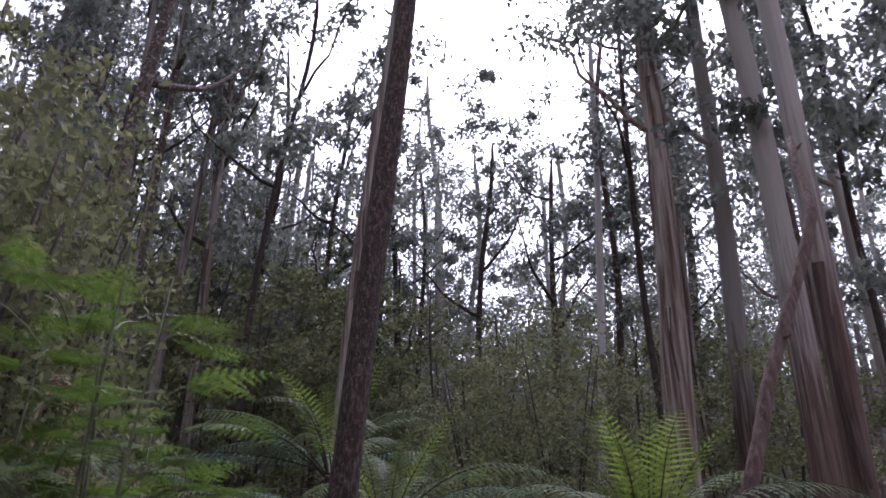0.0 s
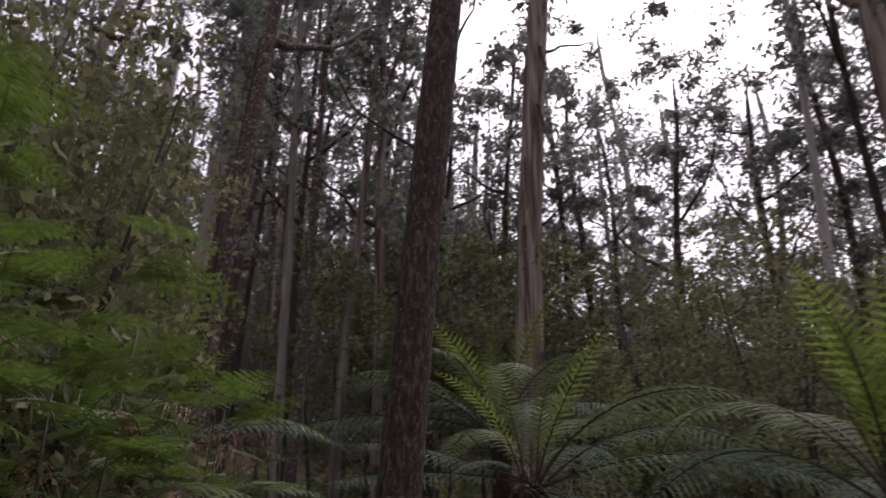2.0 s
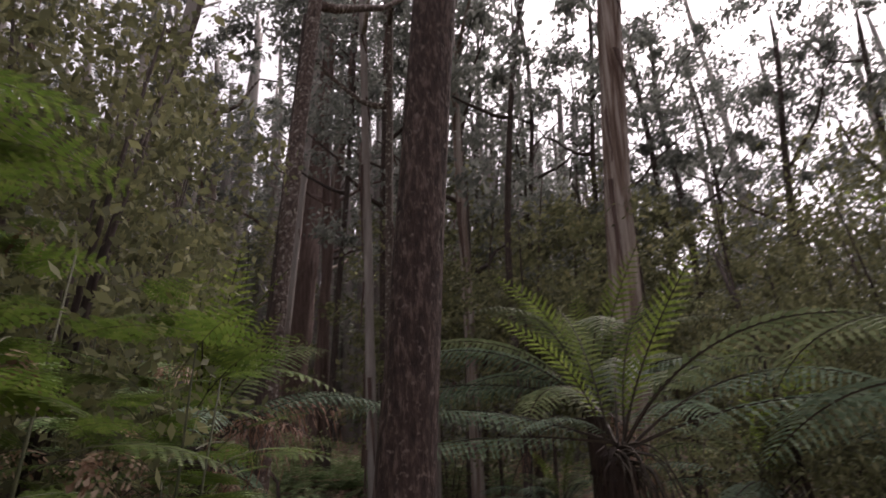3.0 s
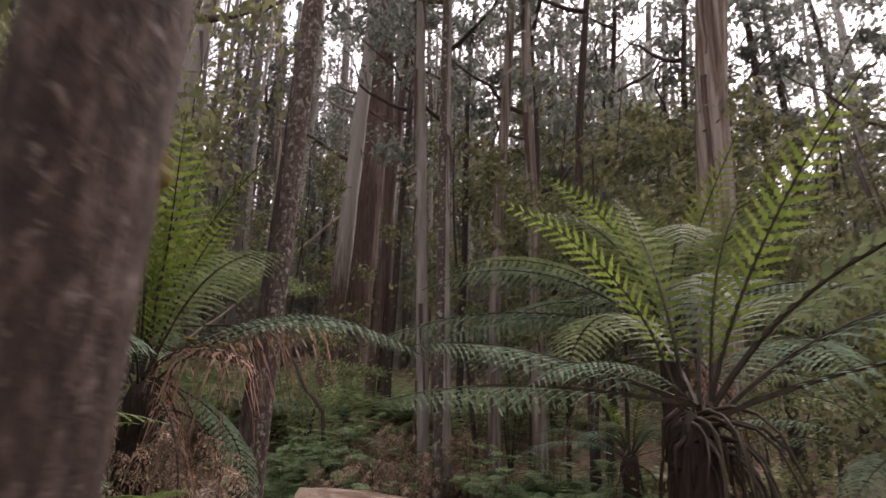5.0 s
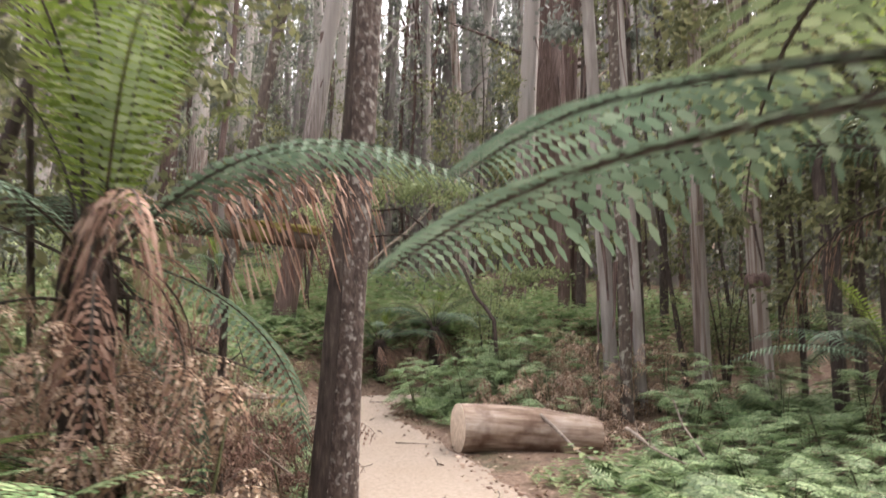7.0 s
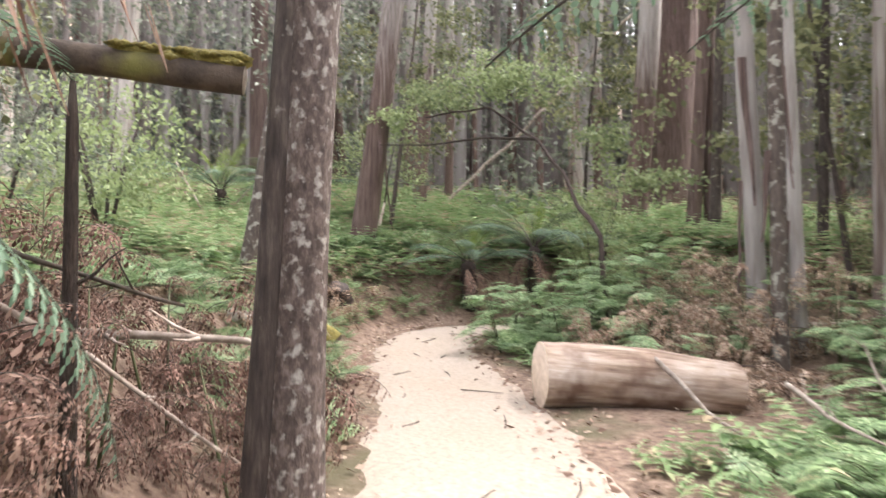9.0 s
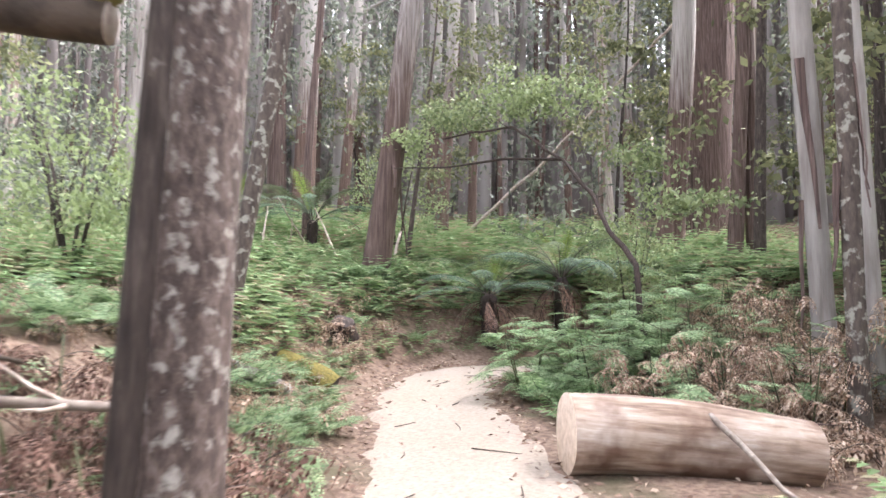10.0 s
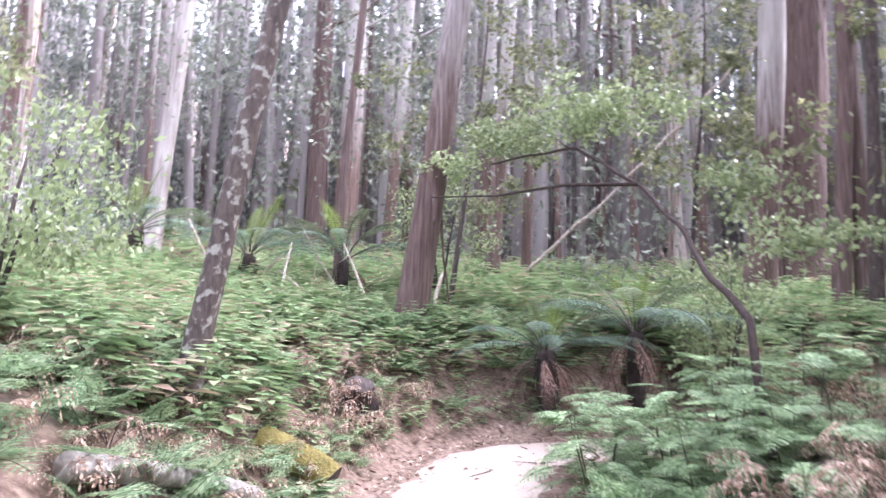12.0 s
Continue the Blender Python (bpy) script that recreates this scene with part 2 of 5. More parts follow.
def tube(points, radii, sides=8, rough=0.0, seed=0, ridge=0, cap=True):
    """Rings round a polyline: vertices and faces. rough: share of the radius by which the skin is uneven; ridge: number of long ridges."""
    pts = [Vector(p) for p in points]
    verts, faces = [], []
    side = None
    for i, p in enumerate(pts):
        d = (pts[min(i + 1, len(pts) - 1)] - pts[max(i - 1, 0)]).normalized()
        if side is None:
            side = d.orthogonal().normalized()
        side = (side - d * side.dot(d)).normalized()
        up = d.cross(side)
        for k in range(sides):
            a = 2 * math.pi * k / sides
            w = side * math.cos(a) + up * math.sin(a)
            r = radii[i]
            if rough:
                q = p * 0.9 + w * (r * 5) + Vector((seed * 7.1, seed * 3.3, 0))
                r *= 1 + rough * noise.noise(Vector((q.x * 1.6, q.y * 1.6, q.z * 0.5))) * 2
                if ridge:
                    r *= 1 + rough * 0.5 * math.sin(ridge * a + 2.5 * noise.noise(Vector((seed, i * 0.15, k * 0.2))))
            verts.append(p + w * r)
    for i in range(len(pts) - 1):
        for k in range(sides):
            j = (k + 1) % sides
            faces.append((i * sides + k, i * sides + j, (i + 1) * sides + j, (i + 1) * sides + k))
    if cap:
        faces.append(tuple(range(sides))[::-1])
        faces.append(tuple(range((len(pts) - 1) * sides, len(pts) * sides)))
    return verts, faces


# ---- the lie of the land ----
TRACK = [(-9.5, -7.0), (-4.5, -4.0), (-2.8, -2.6), (-0.8, -0.5), (0.1, 2.4), (0.3, 4.2), (-0.2, 6.3), (-1.7, 9.2), (-4.0, 12.9), (-5.4, 14.8), (-6.0, 16.5),
         (-5.3, 18.0), (-3.0, 19.8), (2.0, 22.5), (12.0, 26.0)]


def smooth_line(pts, steps=10):
    out = []
    for i in range(len(pts) - 1):
        p0, p1, p2, p3 = (np.array(pts[min(max(i + k, 0), len(pts) - 1)]) for k in (-1, 0, 1, 2))
        for s in range(steps):
            t = s / steps
            out.append(0.5 * (2 * p1 + (p2 - p0) * t + (2 * p0 - 5 * p1 + 4 * p2 - p3) * t * t + (3 * p1 - p0 - 3 * p2 + p3) * t ** 3))
    return np.array(out + [np.array(pts[-1])])


LINE = smooth_line(TRACK, 16)
SEG = np.diff(LINE, axis=0)


def step(a, b, x):
    t = np.clip((x - a) / (b - a), 0, 1)
    return t * t * (3 - 2 * t)


def off_track(x, y):
    """Signed distance from the middle of the path, to its left positive."""
    p = np.stack([np.ravel(x), np.ravel(y)], 1).astype(float)
    best, sign = np.full(len(p), 1e9), np.ones(len(p))
    for a, d in zip(LINE[:-1], SEG):
        t = np.clip(((p - a) @ d) / (d @ d), 0, 1)
        v = p - a - t[:, None] * d
        dist = np.hypot(v[:, 0], v[:, 1])
        near = dist < best
        best[near] = dist[near]
        sign[near] = np.sign(d[0] * v[near, 1] - d[1] * v[near, 0])
    return (best * sign).reshape(np.shape(x))


def land(x, y):
    x, y = np.asarray(x, float), np.asarray(y, float)
    s = off_track(x, y)
    left, right = np.clip(s, 0, None), np.clip(-s, 0, None)
    rise = 0.42 * step(11, 17.5, y)
    bank = (1.45 * step(0.8, 3.2, left) + 0.2 * np.clip(left - 3, 0, 60)) * (0.18 + 0.82 * step(4.5, 11, y))
    verge = -0.2 * step(1.3, 3.2, right) * step(9, 12, y) * (1 - step(15, 19, y)) + 0.06 * np.clip(right - 3, 0, 30) * step(10, 20, y)
    bump = 0.10 * np.sin(x * 1.3 + 0.7 * y) * np.sin(y * 1.1 - 0.4 * x) * step(0.8, 2.2, np.abs(s))
    # far rise added to block the low sky between trunks and leaves
    far, bearing = np.hypot(x + 1, y - 7), np.degrees(np.arctan2(-(x + 1), y - 7))
    added_hill = step(60, 125, far) * (15 * step(-80, -55, bearing) + 21 * step(-6, 14, bearing)) * (1 - step(110, 140, bearing))
    return rise + bank + verge + bump + added_hill


def ground_z(x, y):
    return float(land(np.array([x]), np.array([y]))[0])


near = np.arange(-16, 28.01, 0.4)
gx = np.concatenate([[-600, -300, -150, -90, -60, -45, -34, -26, -20], near, [32, 40, 55, 80, 150, 300, 600]])
gy = np.concatenate([[-600, -300, -150, -90, -60, -40, -28, -20], near, [32, 38, 46, 60, 90, 150, 300, 600]])
GX, GY = np.meshgrid(gx, gy)
GZ = land(GX, GY)
nx = len(gx)
ground = mesh_object("ground", np.stack([GX.ravel(), GY.ravel(), GZ.ravel()], 1),
                     [(j * nx + i, j * nx + i + 1, (j + 1) * nx + i + 1, (j + 1) * nx + i) for j in range(len(gy) - 1) for i in range(nx - 1)], [LITTER])
tagged(ground, "forest floor of brown leaf litter with thin moss", "ground", kind="structure")

pv, pf = [], []
ACROSS = 9
for i, c in enumerate(LINE):
    d = LINE[min(i + 1, len(LINE) - 1)] - LINE[max(i - 1, 0)]
    nrm = np.array([-d[1], d[0]]) / np.hypot(*d)
    for k in range(ACROSS):
        u = 2 * k / (ACROSS - 1) - 1
        half = 0.80 + 0.22 * noise.noise(Vector((i * 0.45, 3.0 if u > 0 else 8.0, 0))) + 0.1 * noise.noise(Vector((i * 1.7, 5.0 if u > 0 else 2.0, 0)))
        half += 0.35 * float(step(5.0, 8.0, c[1]) * (1 - step(11.0, 14.5, c[1]))) if u < 0 else 0.0
        q = c + nrm * u * half
        pv.append((q[0], q[1], ground_z(*q) + 0.03 * (1 - u * u) ** 0.5 + (0.006 if abs(u) < 1 else -0.02)))
for i in range(len(LINE) - 1):
    for k in range(ACROSS - 1):
        a = i * ACROSS + k
        pf.append((a, a + ACROSS, a + ACROSS + 1, a + 1))
tagged(mesh_object("path", pv, [f[::-1] for f in pf], [SAND]), "pale trodden sand walking path through the forest", "path", kind="structure")


# ---- trees ----
def leaf_cloud(seed, clumps, each, rx, rz, length, width, spread, hang=0.6, hollow=0.35, low=-1.0):
    """Leaves in clumps through an egg of radius rx and half height rz about the origin."""
    rng = np.random.RandomState(seed)
    d = rng.normal(size=(clumps, 3))
    d /= np.linalg.norm(d, axis=1)[:, None]
    c = d * (hollow + (1 - hollow) * rng.rand(clumps, 1) ** 0.6) * (rx, rx, rz) * (0.75 + 0.5 * rng.rand(clumps, 1))
    c[:, 2] = np.maximum(c[:, 2], low * rz)
    n = clumps * each
    size = np.repeat(spread * (0.5 + rng.rand(clumps, 1)), each, axis=0)
    p = np.repeat(c, each, axis=0) + rng.normal(size=(n, 3)) * size * (0.55, 0.55, 0.38)
    way = rng.normal(size=(n, 3)) + (0, 0, -hang * 1.6)
    way /= np.linalg.norm(way, axis=1)[:, None]
    side = np.cross(way, rng.normal(size=(n, 3)))
    side /= np.linalg.norm(side, axis=1)[:, None]
    ln = length * (0.6 + 0.8 * rng.rand(n, 1))
    w = width * (0.6 + 0.8 * rng.rand(n, 1))
    v = np.stack([p, p + way * ln * 0.45 + side * w, p + way * ln, p + way * ln * 0.45 - side * w], 1).reshape(-1, 3)
    return v, np.arange(4 * n).reshape(n, 4), c


def stem_points(height, lean, bend, seed, n):
    out = []
    for i in range(n + 1):
        z = height * (i / n) ** 1.25
        w = bend * z / height * 2
        out.append((lean[0] * z + w * noise.noise(Vector((seed * 3.7, z * 0.09, 0))), lean[1] * z + w * noise.noise(Vector((seed * 3.7, z * 0.09, 9))), z))
    return out


def strips(tree, pts, radii, count, seed, lo=0.15, hi=0.8):
    """Ribbons of shed bark that hang along a trunk."""
    rng = random.Random(seed)
    for _ in range(count):
        i = rng.randint(int(lo * len(pts)), int(hi * len(pts)))
        p, r, a = Vector(pts[i]), radii[i], rng.uniform(0, 6.28)
        ln, wd = rng.uniform(0.8, 2.6), rng.uniform(0.03, 0.08)
        out, side = Vector((math.cos(a), math.sin(a), 0)), Vector((-math.sin(a), math.cos(a), 0))
        vs, fs = [], []
        for k in range(7):
            u = k / 6
            q = p + out * (r * 1.02 + 0.16 * u * u * rng.uniform(0.3, 1)) - Vector((0, 0, ln * u)) + side * 0.06 * math.sin(3 * u + a)
            w = wd * (1 - 0.7 * u)
            vs += [q - side * w, q + side * w, q + side * w * 0.8 + out * 0.012, q - side * w * 0.8 + out * 0.012]
        for k in range(6):
            for j in range(4):
                fs.append((4 * k + j, 4 * k + (j + 1) % 4, 4 * k + 4 + (j + 1) % 4, 4 * k + 4 + j))
        mesh_object("bark_strip", vs, fs, [BARK_FIBRE], tree)


def gum(label, x, y, r, height, bark, lean=(0, 0), bend=0.3, seed=1, sides=16, flare=0.35, crown=None, crown_z=0.0, boughs=(), ragged=0, rough=0.07, group="eucalypt trees",
        name="eucalyptus_tree", taper=0.55, rings=34, twist=0):
    """A tall trunk at its place; boughs: (height, length, bearing, climb, thickness)."""
    z = ground_z(x, y) - 0.15
    tree = thing(name, label, "tree", (x, y, z), group)
    pts = stem_points(height, lean, bend, seed, rings)
    radii = [r * (1 - (1 - taper) * (p[2] / height)) * (1 + flare * math.exp(-p[2] / (2.2 * r + 0.25))) for p in pts]
    radii[-1] *= 0.5
    v, f = tube(pts, radii, sides, rough, seed, ridge=5)
    mesh_object("trunk", v, f, [bark], tree)
    for h, ln, bearing, climb, thick in boughs:
        k = min(range(len(pts)), key=lambda i: abs(pts[i][2] - h))
        a = radians(bearing)
        c = Vector(pts[k])
        lp = []
        for s in range(9):
            u = s / 8
            lp.append(c + Vector((math.cos(a), math.sin(a), 0)) * ln * u + Vector((0, 0, climb * ln * u ** 1.4)) +
                      Vector((noise.noise(Vector((seed, h, u * 3))), noise.noise(Vector((seed + 5, h, u * 3))), noise.noise(Vector((seed + 9, h, u * 3))))) * 0.22 * ln * u)
        lv, lf = tube(lp, [thick * (1 - 0.8 * s / 8) for s in range(9)], 7, 0.06, seed + h)
        mesh_object("limb", lv, lf, [bark], tree)
    if ragged:
        strips(tree, pts, radii, ragged, seed)
    if crown:
        top = pts[-1]
        share("crown", crown, tree, pose(top[0], top[1], crown_z, 0, 0, seed * 67 % 360))
    return tree


def cloud_mesh(name, mat, *args, **kw):
    v, f, _ = leaf_cloud(*args, **kw)
    ob = mesh_object(name, v, f, [mat], smooth=False)
    me = ob.data
    bpy.data.objects.remove(ob)
    return me


CROWNS = [cloud_mesh("gum_crown", LEAF_GUM_HAZE, 11 + k, 30, 100, 3.3 + 0.5 * k, 6.2, 0.24, 0.058, 0.52, 0.8) for k in range(4)]
SMALL_CROWNS = [cloud_mesh("understorey_crown", LEAF_UNDER, 31 + k, 36, 76, 2.0 + 0.25 * k, 3.0, 0.145, 0.036, 0.34, 0.4) for k in range(3)]

BOUGHS = ((9.0, 3.0, 40, 0.8, 0.09), (11.5, 3.4, 160, 0.9, 0.09), (14.0, 3.2, 280, 0.9, 0.08), (16.5, 2.6, 80, 1.0, 0.07), (18.0, 2.2, 210, 1.0, 0.06))

# the dark slender trunk passed close by, and the mottled one beside the path
t1 = gum("slender dark rough-barked tree close to the path", -0.84, 2.05, 0.112, 15, BARK_NEAR, (0.060, -0.008), 0.15, 3, 20, 0.45, SMALL_CROWNS[0], 13.0, (), group="", rings=60)
tuft, tf_ = tube([(0.212, 0.02, 2.03 + 0.011 * i) for i in range(8)], [0.006, 0.02, 0.027, 0.03, 0.026, 0.029, 0.02, 0.005], 12, 0.45, 8)
mesh_object("moss_tuft", tuft, tf_, [MOSS], t1, "tuft of yellow-green moss")
t3 = gum("mottled brown tree with pale lichen patches beside the path", -2.45, 8.71, 0.138, 19, BARK_MOTTLED, (0.045, 0.004), 0.2, 5, 24, 0.35, CROWNS[1], 16.5, BOUGHS[:3], group="", rings=70)
sp = [(p[0] - 0.13, p[1] - 0.085, p[2]) for p in stem_points(9, (0.05, 0.008), 0.12, 8, 40)]
sv, sf = tube(sp, [0.085 * (1 - 0.5 * i / 40) * (1 + 0.5 * math.exp(-i / 6)) for i in range(41)], 14, 0.07, 8, ridge=4)
mesh_object("second_stem", sv, sf, [BARK_DARK], t3, "thin dark stem grown against the trunk")

# big trunks that stay in view
gum("grey-brown gum with shedding ribbons of bark", 3.9, 13.05, 0.34, 27, BARK_RIBBON, (0.070, -0.028), 0.4, 12, 20, 0.45, CROWNS[2], 23, ((13.3, 1.5, -10, 0.2, 0.06),) + BOUGHS[3:], 26, rough=0.1)
gum("thin bare bleached pole of a dead sapling", 11.74, 12.49, 0.15, 18.6, BARK_BLEACHED, (0.039, -0.040), 0.15, 14, 10, 0.2, boughs=((14.0, 0.5, 40, 0.9, 0.02), (16.5, 0.4, 200, 0.8, 0.016)), taper=0.6, name="dead_tree")
gum("tall grey gum with loose hanging bark", 9.7, 7.8, 0.34, 27, BARK_RIBBON, (0.02, -0.025), 0.3, 16, 18, 0.3, CROWNS[3], 15.5, BOUGHS, 16)
gum("tall grey gum with a rough dark foot", 11.9, 7.8, 0.27, 28, BARK_HALF, (0.02, -0.029), 0.3, 18, 16, 0.3, CROWNS[0], 15, BOUGHS[1:], 8)
gum("smooth pale gum with one dark knot", 9.3, 4.37, 0.27, 27, BARK_HALF, (0.0, 0.005), 0.3, 20, 16, 0.3, CROWNS[1], 14.5, BOUGHS[2:])
gum("large gum with a red-brown foot and pale upper trunk", 5.15, 1.66, 0.16, 26, BARK_HALF, (0.006, -0.014), 0.2, 22, 20, 0.3, CROWNS[2], 21, BOUGHS[3:], 10)
gum("pale leaning gum with peeling bark", -5.5, 27.3, 0.36, 28, BARK_HALF, (0.09, 0.0), 0.4, 24, 16, 0.3, CROWNS[3], 22, BOUGHS[1:], 8)
gum("slim grey gum in the shade", 0.5, 18.5, 0.16, 24, BARK_RIBBON, (0.03, 0.0), 0.4, 28, 12, 0.3, CROWNS[1], 20, BOUGHS[2:])
gum("grey gum hung with bark", -3.2, 27.5, 0.22, 28, BARK_FIBRE, (-0.015, 0), 0.3, 36, 14, 0.3, CROWNS[1], 21, BOUGHS, 8)
knobby = gum("slim gum with a broken knob of bark low on its trunk", 1.56, 17.7, 0.17, 24, BARK_RIBBON, (-0.014, 0), 0.2, 38, 14, 0.3, CROWNS[2], 20, BOUGHS[2:], 4)
kv, kf = tube([(-0.03, 0, 2.28 + 0.05 * i) for i in range(7)], [0.16, 0.21, 0.25, 0.235, 0.245, 0.2, 0.16], 14, 0.12, 4)
mesh_object("knob", kv, kf, [BARK_FIBRE], knobby, "dark swollen knob of bark")
gum("white-barked gum stem in a clump of three", -1.02, 16.3, 0.135, 22, BARK_PALE, (-0.03, 0), 0.15, 40, 14, 0.3, CROWNS[3], 19, BOUGHS[2:4], 14)
gum("dark stem with pale patches in a clump of three", -0.72, 15.3, 0.1, 19, BARK_PATCHED, (-0.004, 0), 0.15, 42, 16, 0.3, CROWNS[0], 17, BOUGHS[1:3], 6, rings=50)
gum("narrow white stem with hanging bark in a clump of three", -0.55, 16.35, 0.10, 21, BARK_PALE, (-0.01, 0), 0.15, 44, 12, 0.3, None, 0, (), 14)
gum("brown gum with a pale streak where bark has peeled", -9.42, 18.75, 0.27, 27, BARK_HALF, (0.105, 0.08), 0.2, 46, 18, 0.3, CROWNS[1], 21, BOUGHS[2:], 12)
gum("slim mossy gum leaning on the bank", -6.95, 12.75, 0.115, 17, BARK_PATCHED, (0.10, 0.125), 0.2, 48, 16, 0.3, CROWNS[2], 15, BOUGHS[:2], rings=50)
gum("smooth pale gum on the slope", -18.9, 19.3, 0.23, 26, BARK_PALE, (0.034, 0.056), 0.2, 50, 14, 0.35, CROWNS[3], 20, BOUGHS)
gum("slender pale gum on the slope", -20.6, 20.2, 0.15, 25, BARK_PALE, (0.02, 0.03), 0.3, 52, 12, 0.3, CROWNS[0], 20, BOUGHS)
gum("dark fibrous gum on the slope", -19.2, 25.5, 0.35, 29, BARK_FIBRE, (0.0, 0.0), 0.3, 54, 14, 0.3, CROWNS[1], 21, BOUGHS)
gum("brown gum with fibrous bark on the slope", -18.6, 26.2, 0.4, 30, BARK_HALF, (0.02, 0.02), 0.3, 56, 14, 0.3, CROWNS[2], 22, BOUGHS)
gum("slender grey gum on the slope", -18.2, 28.0, 0.22, 27, BARK_HALF, (0.05, 0.04), 0.3, 58, 12, 0.3, CROWNS[3], 21, BOUGHS)
gum("pale gum with a brown foot on the slope", -12.4, 26.1, 0.22, 27, BARK_HALF, (0.045, 0.03), 0.3, 60, 12, 0.3, CROWNS[0], 21, BOUGHS)
gum("distant pale smooth-barked gum", -14.4, 36.4, 0.2, 28, BARK_PALE, (0.02, 0.01), 0.3, 62, 12, 0.3, CROWNS[1], 21, BOUGHS)
gum("massive old gum with dark red-brown fibrous bark", -5.4, 31.0, 0.85, 34, BARK_FIBRE, (0.06, 0.01), 0.3, 64, 26, 0.3, CROWNS[2], 24, ((10.0, 5.0, 200, 0.5, 0.12), (12.0, 5.0, 20, 0.7, 0.14)), 30, rough=0.12)
gum("dark gum beside the massive one", -3.7, 27.1, 0.19, 27, BARK_FIBRE, (0.06, 0.005), 0.3, 66, 12, 0.3, CROWNS[3], 21, BOUGHS)
gum("grey gum behind the massive one", -4.0, 32.5, 0.25, 28, BARK_RIBBON, (0.035, 0.0), 0.3, 68, 12, 0.3, CROWNS[0], 21, BOUGHS)
gum("narrow dark gum among others", -2.9, 25.5, 0.14, 24, BARK_DARK, (0.045, 0.005), 0.3, 70, 12, 0.3, CROWNS[1], 20, BOUGHS[1:])

# standing forest all round
rng = random.Random(5)
BARKS = [BARK_HALF, BARK_RIBBON, BARK_FIBRE, BARK_HALF, BARK_PALE]
KINDS = ["tall gum with brown foot and pale upper trunk", "tall gum hung with grey bark ribbons", "tall gum with red-brown fibrous bark", "tall straight grey-brown gum", "tall smooth pale gum"]
taken = [(o.matrix_world.translation.x, o.matrix_world.translation.y) for o in scene.objects if o.name.startswith(("eucalyptus", "dead_tree"))]
templates = []


def sky_gap(x, y):
    a = math.degrees(math.atan2(x + 2.0, y + 2.0))
    return 24 < a < 44


def open_view(x, y):
    a = math.degrees(math.atan2(-(x + 1.6), y - 9.3))
    b = math.degrees(math.atan2(-(x + 0.1), y - 6.1))
    return (1 < a < 16 or 7 < b < 18) and 0 < y - 9.3 < 23


def clear_of(x, y, room):
    return all((x - a) ** 2 + (y - b) ** 2 > room * room for a, b in taken)


def scatter(n, inner, outer, room, allowed):
    made, tries = [], 0
    while len(made) < n and tries < 20000:
        tries += 1
        a, d = rng.uniform(0, 6.2832), math.sqrt(rng.uniform(inner ** 2, outer ** 2))
        x, y = -1.0 + d * math.cos(a), 7.0 + d * math.sin(a)
        if clear_of(x, y, room) and allowed(x, y):
            taken.append((x, y))
            made.append((x, y))
    return made


def wide_view(x, y):
    s = abs(float(off_track(np.array([x]), np.array([y]))[0]))
    b = math.degrees(math.atan2(-(x + 1.6), y - 9.3))
    if -5 < b < 75 and math.hypot(x + 1.6, y - 9.3) < 21:
        return False
    if open_view(x, y) or s < 4.0 or (sky_gap(x, y) and math.hypot(x + 2, y + 2) < 34):
        return False
    return y > abs(x + 2) * 0.25 or rng.random() < 0.2


# below y 3 a third keep crowns; those out of view only block light
for i, (x, y) in enumerate(scatter(58, 12, 46, 2.6, wide_view)):
    k = i % 5
    lean = (rng.uniform(-0.05, 0.05), rng.uniform(-0.05, 0.05))
    gum(KINDS[k], x, y, rng.uniform(0.14, 0.36), rng.uniform(22, 30), BARKS[k], lean, 0.5, 100 + i, 10, 0.4, CROWNS[i % 4] if y > 3 or i % 3 == 0 else None, rng.uniform(10, 20), BOUGHS[i % 3:], 0, rings=20)

for i, (x, y, h, c) in enumerate([(1.6, 20.0, 22, 13), (-0.9, 21.5, 23, 14), (4.2, 23.0, 22, 13), (2.9, 26.0, 24, 15), (6.3, 20.5, 20, 12), (-0.4, 25.5, 24, 16), (5.4, 28.0, 24, 14)]):
    gum("slim dark gum with a full crown", x, y, 0.13, h, BARK_DARK, (0.02, 0.0), 0.6, 230 + i, 10, 0.3, CROWNS[i % 4], c, tuple((a - 1, b, k + 50 * i, d, e) for a, b, k, d, e in BOUGHS[:4]), 0, rings=20)

# full crowns that frame the open sky
for i, (x, y, h, c) in enumerate([(2.4, 15.6, 19, 14.5), (11.4, 9.6, 20, 15.5), (13.4, 5.0, 18, 12.5), (15.0, 2.4, 18, 11.5), (10.8, 1.2, 17, 12.0)]):
    gum("slim dark gum with a full crown", x, y, 0.11, h, BARK_DARK, (0.015, -0.01), 0.6, 260 + i, 10, 0.3, CROWNS[i % 4], c, tuple((a, b, k + 50 * i, d, e * 0.7) for a, b, k, d, e in BOUGHS[1:4]), 0, rings=20)

# lower trees against the open sky
for i, (x, y, h) in enumerate([(13.0, 20.0, 18), (15.5, 18.0, 17), (11.0, 24.0, 20), (18.0, 21.0, 17), (20.0, 16.0, 16), (14.0, 27.0, 20), (9.0, 21.5, 18)]):
    gum("open-crowned gum against the sky", x, y, 0.16, h, BARK_DARK, (0.01, 0.0), 0.5, 200 + i, 10, 0.3, CROWNS[i % 4], h - 2.5, tuple((a - 2, b, c + 40 * i, d, e) for a, b, c, d, e in BOUGHS[:4]), 0, rings=20)


